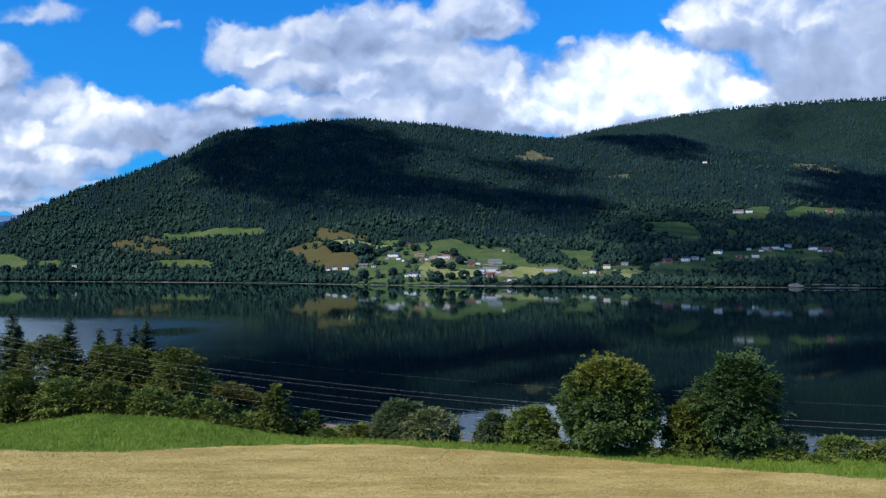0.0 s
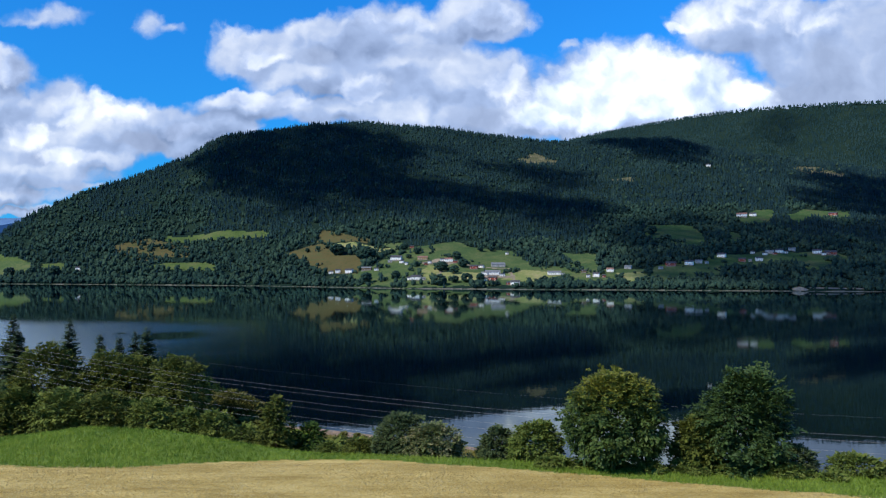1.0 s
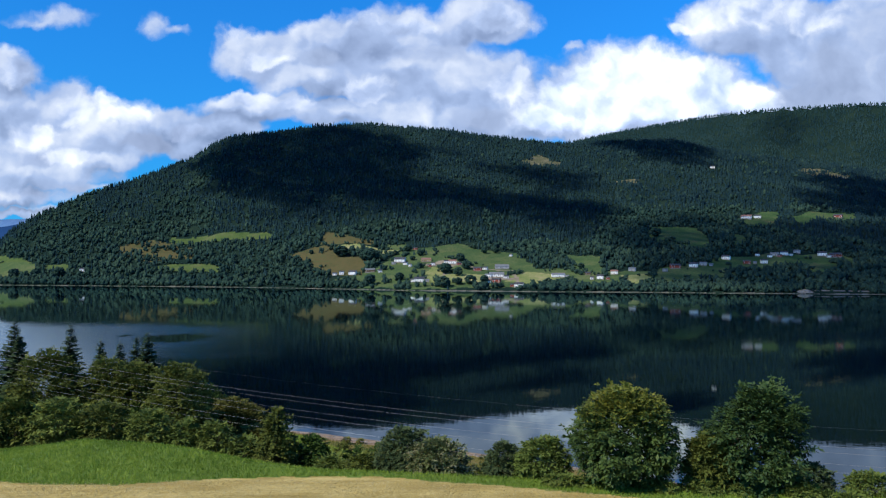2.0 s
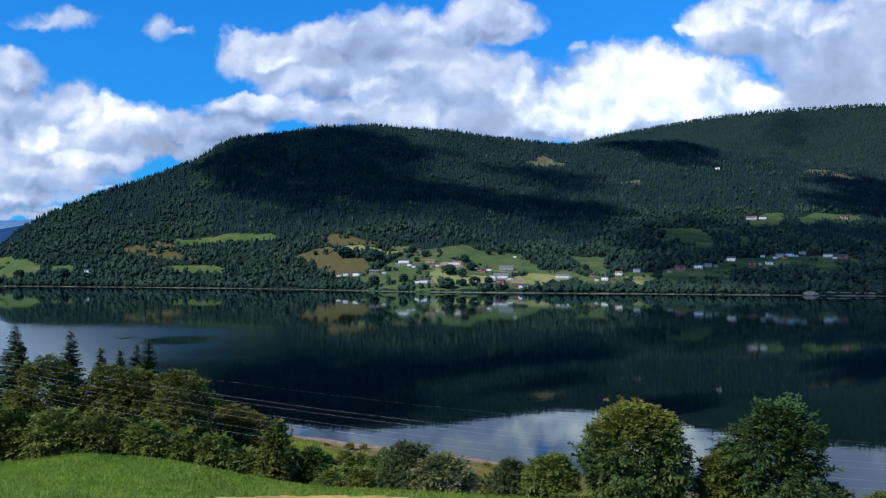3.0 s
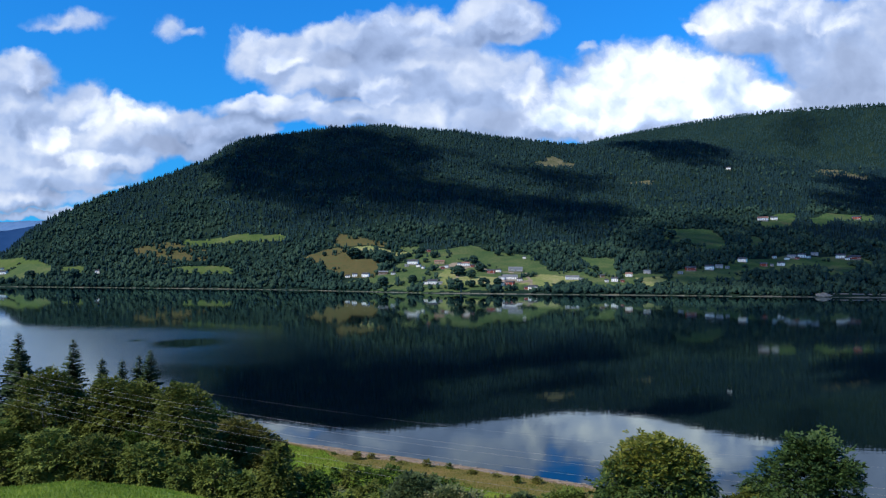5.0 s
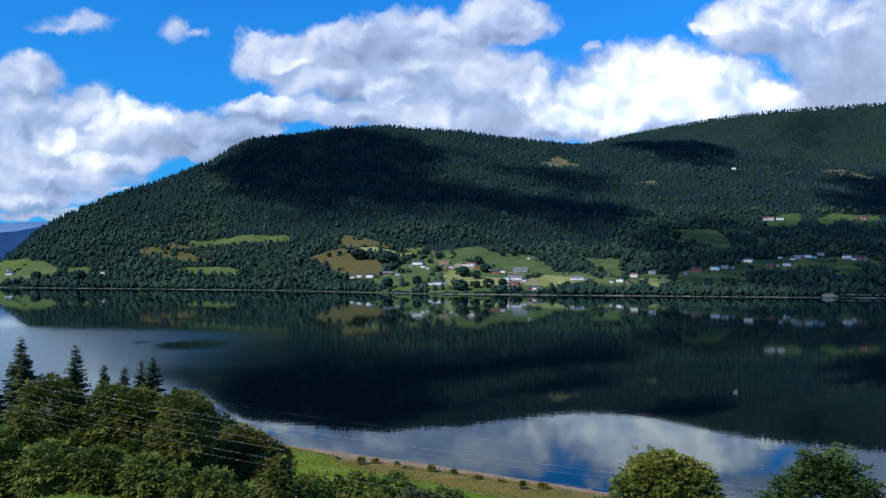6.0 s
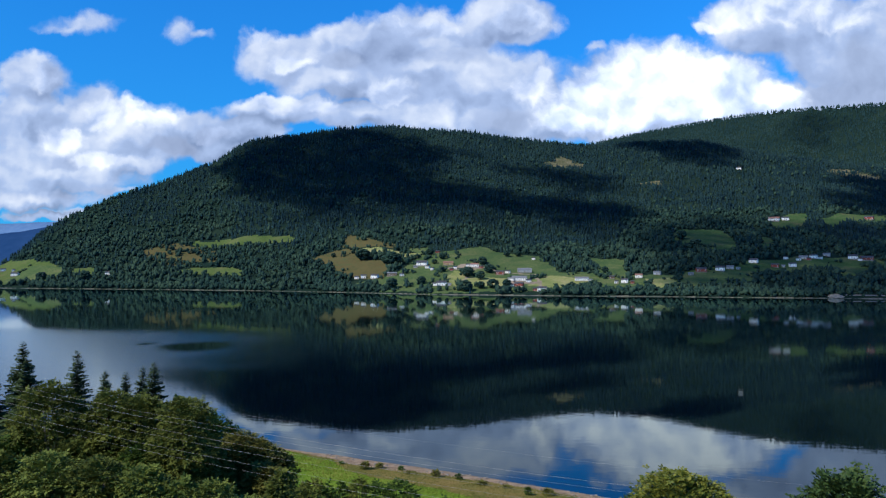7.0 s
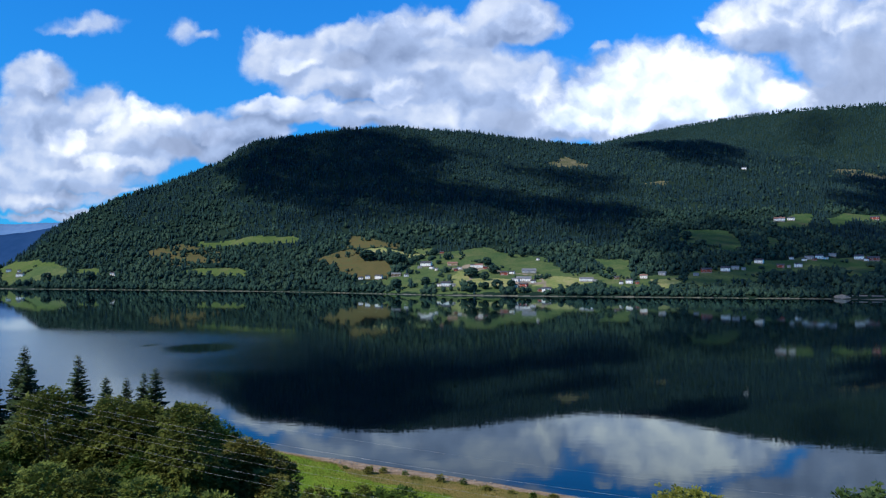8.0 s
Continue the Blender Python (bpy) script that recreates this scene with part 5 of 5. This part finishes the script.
SHRUBS = (
    # x, y, top, width, leaves, words, pointed
    (16.8, 50.0, 32.6, 3.2, "leaf_olive", "tall dull olive shrub beside a dark tree", 0.3), (6.4, 52.6, 31.7, 3.9, "leaf_lime", "bright yellow-green shrub at the field edge", 0.1),
    (3.8, 54.0, 31.1, 3.0, "leaf_grey", "grey-green pointed shrub behind the field edge", 0.5), (-1.0, 55.3, 31.0, 4.3, "leaf_bloom", "pale flowering shrub at the field edge", 0.1),
    (-3.4, 57.0, 31.4, 4.6, "leaf_grey", "dark grey-green willow shrub behind the field", 0.2), (-6.6, 57.5, 29.3, 3.0, "leaf_olive", "low olive shrub below the field edge", 0.1),
    (-9.5, 60.0, 28.2, 3.2, "leaf_lime", "low light green shrub below the field edge", 0.1), (23.2, 49.4, 30.9, 2.7, "leaf_grey", "small grey-green shrub beside a dark tree", 0.2),
    (27.0, 48.8, 30.4, 3.4, "leaf_lime", "low hedge shrub with light green leaves", 0.0), (29.8, 48.0, 30.3, 3.6, "leaf_olive", "low hedge shrub with olive leaves", 0.0),
    (32.6, 47.2, 30.2, 3.6, "leaf_lime", "low hedge shrub with light green leaves", 0.0), (35.4, 46.2, 30.1, 3.6, "leaf_olive", "low hedge shrub with olive leaves", 0.0),
)
for k, (hx, hy, top, wide, kind, words, tip) in enumerate(SHRUBS):
    broadleaf("shrub", hx, hy, top, wide, kind, words, 103 + k, 2.3, 0.095, 6, skirt=-0.02, lump=0.22, pointed=tip, category="shrub")

# nettles and young hazel along the foot of the trees
r = np.random.default_rng(14)
for k in range(18):
    wx = 6.5 + 1.05 * k + r.uniform(-0.4, 0.4)
    wy = float(brow_line(wx)) - 1.2 + r.uniform(-0.3, 0.3)
    floor_z = float(near_height(np.array([wx]), np.array([wy]))[0])
    broadleaf("weed_clump", wx, wy, floor_z + r.uniform(0.40, 0.80), r.uniform(0.9, 1.7), "leaf_lime", "low bright green weeds at the foot of the trees", 400 + k, 2.0, 0.09, 5, lump=0.3, pointed=0.2, category="weeds")

# the grove on the slope to the lake
GROVE = (
    # x, y, top, width, leaves, pointed
    (-15.6, 67.5, 30.8, 3.3, "leaf_olive", 0.9), (-12.6, 68.5, 28.2, 2.6, "leaf_dark", 0.1), (-50.0, 135.0, 24.2, 11.0, "leaf_olive", 0.0), (-58.5, 107.5, 31.6, 10.0, "leaf_olive", 0.0),
    (-50.2, 108.7, 30.3, 8.4, "leaf_olive", 0.1), (-46.1, 108.1, 29.6, 8.3, "leaf_olive", 0.1), (-38.0, 104.0, 30.0, 9.4, "leaf_olive", 0.0), (-72.0, 106.0, 29.3, 9.9, "leaf_dark", 0.1),
    (-76.2, 108.4, 30.3, 10.3, "leaf_dark", 0.1), (-71.2, 103.6, 26.8, 9.5, "leaf_olive", 0.2), (-62.4, 103.0, 24.6, 9.7, "leaf_dark", 0.2), (-52.5, 103.6, 24.2, 9.5, "leaf_olive", 0.2),
    (-43.3, 104.8, 24.0, 9.1, "leaf_dark", 0.1), (-33.0, 113.0, 23.4, 8.6, "leaf_russet", 0.2), (-30.2, 112, 22.3, 7.6, "leaf_russet", 0.2), (-28.0, 114, 20.6, 5.4, "leaf_russet", 0.2), (-40.0, 122.0, 23.5, 9.0, "leaf_dark", 0.1),
    (-35.4, 106.0, 21.3, 7.2, "leaf_olive", 0.2), (-28.4, 107.5, 20.0, 6.5, "leaf_russet", 0.2), (-78.0, 112.0, 31.0, 10.0, "leaf_dark", 0.1),
)
# edge trees; some wear the brightened olive that imitates sunlight
EDGE = (
    (-47.5, 72.8, 30.9, 5.6, "leaf_olive_lit", 0.1), (-42.5, 72.4, 30.7, 5.3, "leaf_olive", 0.1), (-37.5, 72.0, 30.9, 5.7, "leaf_olive_lit", 0.1), (-33.2, 71.8, 30.4, 5.0, "leaf_olive", 0.1),
    (-28.8, 71.6, 29.7, 4.7, "leaf_olive_lit", 0.1), (-25.4, 71.2, 28.7, 3.8, "leaf_lime", 0.1), (-22.5, 71.6, 28.7, 4.1, "leaf_olive_lit", 0.1), (-19.5, 70.8, 27.5, 3.8, "leaf_lime", 0.1),
    (-18.0, 75.0, 25.4, 4.0, "leaf_olive_lit", 0.1), (-54.8, 74.4, 32.5, 6.3, "leaf_olive", 0.1), (-13.0, 73.0, 25.0, 4.4, "leaf_olive", 0.2), 
    (-10.0, 66.0, 27.0, 3.6, "leaf_olive_lit", 0.2), (-15.0, 69.0, 26.2, 3.4, "leaf_bloom", 0.1),
)
SLOPE_TREES = (
    (-25, 122, 13.8, 4.6, "leaf_olive", 0.1), (-21.5, 122, 13.3, 5.2, "leaf_dark", 0.1), (-17.7, 122, 14.3, 3.2, "leaf_olive", 0.4), (-14.5, 121, 13.5, 5.6, "leaf_dark", 0.1),
    (-11.3, 122, 14.0, 5.2, "leaf_dark", 0.1), (-8, 120, 11.5, 4.2, "leaf_olive", 0.1), (-20.5, 98, 20.0, 5.2, "leaf_olive", 0.2), (-16.5, 99, 17.5, 5.2, "leaf_russet", 0.2),
    (-12, 98, 18.4, 5.6, "leaf_olive", 0.1), (-6.5, 99, 17.0, 5.2, "leaf_dark", 0.1), (-3, 100, 18.0, 5.4, "leaf_olive", 0.1), (-7.8, 80, 23.0, 4.4, "leaf_lime", 0.1),
    (-5.0, 81, 23.3, 5.0, "leaf_olive", 0.1), (-2.2, 82, 24.0, 5.0, "leaf_dark", 0.1), (0.2, 77, 23.9, 5.2, "leaf_bloom", 0.1), (-13, 80, 22.8, 4.4, "leaf_bloom", 0.1),
    (3.8, 82, 22.0, 4.4, "leaf_russet", 0.1), (6.5, 90, 19.0, 5.0, "leaf_olive", 0.1), (10.5, 95, 16.6, 5.0, "leaf_russet", 0.1),
)
WORDS = {"leaf_dark": "dense dark green broadleaf tree in the grove", "leaf_olive": "olive-green broadleaf tree in the grove",
         "leaf_olive_lit": "olive-green broadleaf tree at the edge of the grove, sunlight put into its leaf colour",
         "leaf_russet": "russet-tinged alder near the shore", "leaf_lime": "light green hazel on the slope", "leaf_bloom": "pale flowering bush on the slope"}
for k, (tx, ty, top, wide, kind, tip) in enumerate(GROVE + EDGE + SLOPE_TREES):
    broadleaf("grove_tree", tx, ty, top, wide, kind, WORDS[kind], 150 + k, 1.6 if k < len(GROVE + EDGE) else 0.95, 0.066 + 0.0011 * ty, 6, lump=0.34, pointed=tip, bark="birch" if k in (2, 3, 4, 5) else "bark")
for k, (sx, sy, top, wide) in enumerate(((-66, 128, 32.4, 7.0), (-53, 112, 31.4, 5.4), (-50.5, 113, 31.0, 5.2), (-48.4, 114, 31.6, 5.4), (-46.2, 113, 32.5, 6.4),
                                         (-86, 145, 31.8, 9.0), (-92, 142, 31.4, 9.0), (-81, 138, 29.8, 8.0))):
    spruce(sx, sy, top + 0.7, wide, 200 + k)

# low scrub and stones along the near shore
for k, (jx_, back) in enumerate(((-30, 11), (-24, 12.5), (-21, 9), (-16, 8), (-13.5, 11), (-8, 9.5), (-3, 8), (2, 10), (7, 8.5), (11, 12), (15, 9))):
    jy_ = float(near_shore(np.array([jx_]))[0]) - back
    broadleaf("juniper", jx_, jy_, float(near_height(np.array([jx_]), np.array([jy_]))[0]) + 0.55 + 0.35 * (k * 7 % 4), 1.0 + 0.45 * (k * 5 % 3), "leaf_russet" if k % 3 else "leaf_dark", "small dark scrubby bush above the beach", 220 + k, 2.0, 0.15, 5, category="shrub")
r = np.random.default_rng(5)
for k in range(60):
    sx = r.uniform(-36, 34)
    sy = float(near_shore(np.array([sx]))[0]) - r.uniform(0.2, 5.5)
    b = bmesh.new()
    bmesh.ops.create_icosphere(b, subdivisions=2, radius=1)
    for v in b.verts:
        v.co *= 1 + 0.35 * noise.noise(v.co * 1.3 + Vector((k * 3.1, 0, 0)))
    me = bpy.data.meshes.new("boulder")
    b.to_mesh(me)
    b.free()
    me.materials.append(MAT["rock"])
    size = r.uniform(0.10, 0.42)
    stone = new("boulder", me)
    stone.matrix_world = Matrix.LocRotScale((sx, sy, float(near_height(np.array([sx]), np.array([sy]))[0]) + size * 0.15), Euler((0, 0, r.uniform(0, 6))), (size * 1.3, size, size * 0.6))
    tagged(stone, "pale grey boulder on the stony beach", "rock", group="stones on the beach")

# ---- power lines along the slope ----
def power_cable(offset_y, offset_z, thick, label):
    curve = bpy.data.curves.new("power_cable", "CURVE")
    curve.dimensions, curve.bevel_depth, curve.bevel_resolution = "3D", thick, 1
    xs = np.linspace(-130, 90, 60)
    line = curve.splines.new("POLY")
    line.points.add(len(xs) - 1)
    for p, cx in zip(line.points, xs):
        cy = 83.5 - 0.36 * cx + offset_y
        cz = 26.75 - 0.0272 * cx + 0.00059 * cx * cx + offset_z
        p.co = (cx, cy, cz, 1)
    curve.materials.append(MAT["cable"])
    return tagged(new("power_cable", curve), label, "power line", group="power lines over the slope")


for oy, oz in ((0, 0), (-0.8, -0.38), (-2.1, -1.1), (-3.0, -1.6), (-4.3, -2.4), (-5.2, -2.9)):
    power_cable(oy, oz, 0.0075, "taut pale aluminium power cable spanning the slope")

power_cable(0.4, 1.7, 0.0026, "thin upper wire above the power cables")


# ---- long grass on the verge and straw on the field ----
def tufts(name, n, x0, x1, y0, y1, keep, height, width, material, label, seed, lean=0.35):
    r = np.random.default_rng(seed)
    x, y = r.uniform(x0, x1, n), r.uniform(y0, y1, n)
    k = keep(x, y)
    x, y = x[k], y[k]
    root = np.stack([x, y, near_height(x, y) - 0.02], -1)
    h = height * r.uniform(0.5, 1.3, len(x)) * (1 + 0.4 * fbm(x, y, 4, 2, 61))
    a = r.uniform(0, 6.28, len(x))
    side = np.stack([np.cos(a), np.sin(a), 0 * a], -1) * (width * r.uniform(0.6, 1.4, len(x)))[:, None]
    tip = np.stack([r.normal(0, lean, len(x)) * h, r.normal(0, lean, len(x)) * h, h], -1)
    verts = np.stack([root - side, root + side, root + tip], 1).reshape(-1, 3)
    return tagged(link_mesh(name, verts, np.arange(len(verts)).reshape(-1, 3), MAT[material]), label, "grass", kind="stuff")


def on_verge(x, y):
    brow = brow_line(x)
    return (y + 0.35 * fbm(x, y, 2.5, 2, 21) > stubble_edge(x)) & (y < brow + 3)


tufts("verge_grass", 330000, -60, 42, 38, 70, on_verge, 0.24, 0.024, "grass", "long fresh green grass along the field edge", 71)
tufts("field_straw", 150000, -36, 36, 36, 50.5, lambda x, y: (y < stubble_edge(x) + 0.2) & (np.abs(x) < y * 0.72), 0.07, 0.03, "stalk", "short dry straw left on the mown field", 72, 1.6)
tufts("slope_grass", 60000, -45, 45, 50, 190, lambda x, y: (y > brow_line(x) + 3) & (y < near_shore(x) - 46), 0.30, 0.05, "sedge", "coarse grass on the slope above the shore", 73)

tufts("bank_grass", 52000, -48, 40, 118, 200, lambda x, y: (near_shore(x) - y > beach_width(x) - 0.5) & (near_shore(x) - y < beach_width(x) + 20), 0.26, 0.06, "sedge", "dry olive grass on the bank above the beach", 74)
tufts("meadow_grass", 60000, -48, 40, 100, 190, lambda x, y: (near_shore(x) - y > beach_width(x) + np.interp(x, (-60, -33, -22, 0, 30), (1, 2, 10, 15, 18))) & (near_shore(x) - y < 55), 0.24, 0.06, "shore_blade", "lush green grass of the lakeside meadow", 75)

# ---- cumulus overhead, whose shadows lie on the far hillside ----
def cloud_bank(*outline, vapour="cloud_core"):
    """A bank of vapour at cloud height: overlapping rounded heaps that fill the outline."""
    r = np.random.default_rng(len(outline))
    sv, sf = heap_shape()
    sv = (sv - np.array([0, 0, 0.5])) * np.array([1, 1, 2])
    sf = sf[sv[sf][:, :, 2].mean(1) > 0]
    p = np.array(outline, float)
    gx_, gy_ = np.meshgrid(np.arange(p[:, 0].min() - 20, p[:, 0].max() + 20, 34), np.arange(p[:, 1].min() - 20, p[:, 1].max() + 20, 34))
    gx_, gy_ = gx_.ravel() + r.uniform(-14, 14, gx_.size), gy_.ravel() + r.uniform(-14, 14, gx_.size)
    keep = inside(list(outline), gx_ + 60 * fbm(gx_, gy_, 130, 3, 91) + r.normal(0, 26, gx_.size), gy_ + 60 * fbm(gx_, gy_, 130, 3, 92) + r.normal(0, 26, gx_.size))
    gx_, gy_ = gx_[keep], gy_[keep]
    size = r.uniform(26, 52, len(gx_))
    verts, faces = replicate(sv, sf, np.stack([gx_, gy_, 1300 + r.uniform(-6, 18, len(gx_))], -1), size, size * 0.3, r.uniform(0, 6, len(gx_)), 0.2, 300)
    return tagged(link_mesh("cloud", verts, faces, MAT[vapour], smooth_shade=True), "white fair-weather cumulus bank high above the valley", "cloud", kind="structure")


cloud_bank((-1415, 1641), (-1310, 1712), (-1111, 1782), (-970, 1783), (-858, 1715), (-828, 1575), (-891, 1462), (-991, 1367), (-918, 1269), (-836, 1216), (-719, 1210), (-617, 1188), (-576, 1081), (-578, 983), (-653, 959), (-773, 1014), (-902, 1029), (-1042, 1102), (-1181, 1088), (-1296, 1088), (-1387, 1154), (-1451, 1221), (-1527, 1322), (-1568, 1408), (-1527, 1517))
cloud_bank((-1352, 1100), (-1042, 1102), (-773, 1014), (-578, 983), (-595, 793), (-704, 542), (-739, 531), (-701, 769), (-796, 911), (-941, 903), (-1082, 910), (-1255, 975), (-1360, 1020), vapour="cloud_soft")
cloud_bank((-273, 1836), (-96, 1812), (60, 1753), (42, 1667), (-117, 1494), (-217, 1542), (-255, 1714))
cloud_bank((181, 1439), (317, 1524), (405, 1498), (490, 1461), (90, 947), (28, 1037), (-15, 1104), (20, 1216))
cloud_bank((-590, 894), (-448, 952), (-321, 918), (-163, 920), (90, 947), (-420, 257), (-665, 297), (-786, 348), (-753, 455), vapour="cloud_thin")
cloud_bank((-671, 1507), (-558, 1479), (-458, 1418), (-497, 1258), (-639, 1273), (-703, 1380), vapour="cloud_thin")
cloud_bank((546, 2319), (679, 2212), (531, 2032), (419, 2078), vapour="cloud_soft")
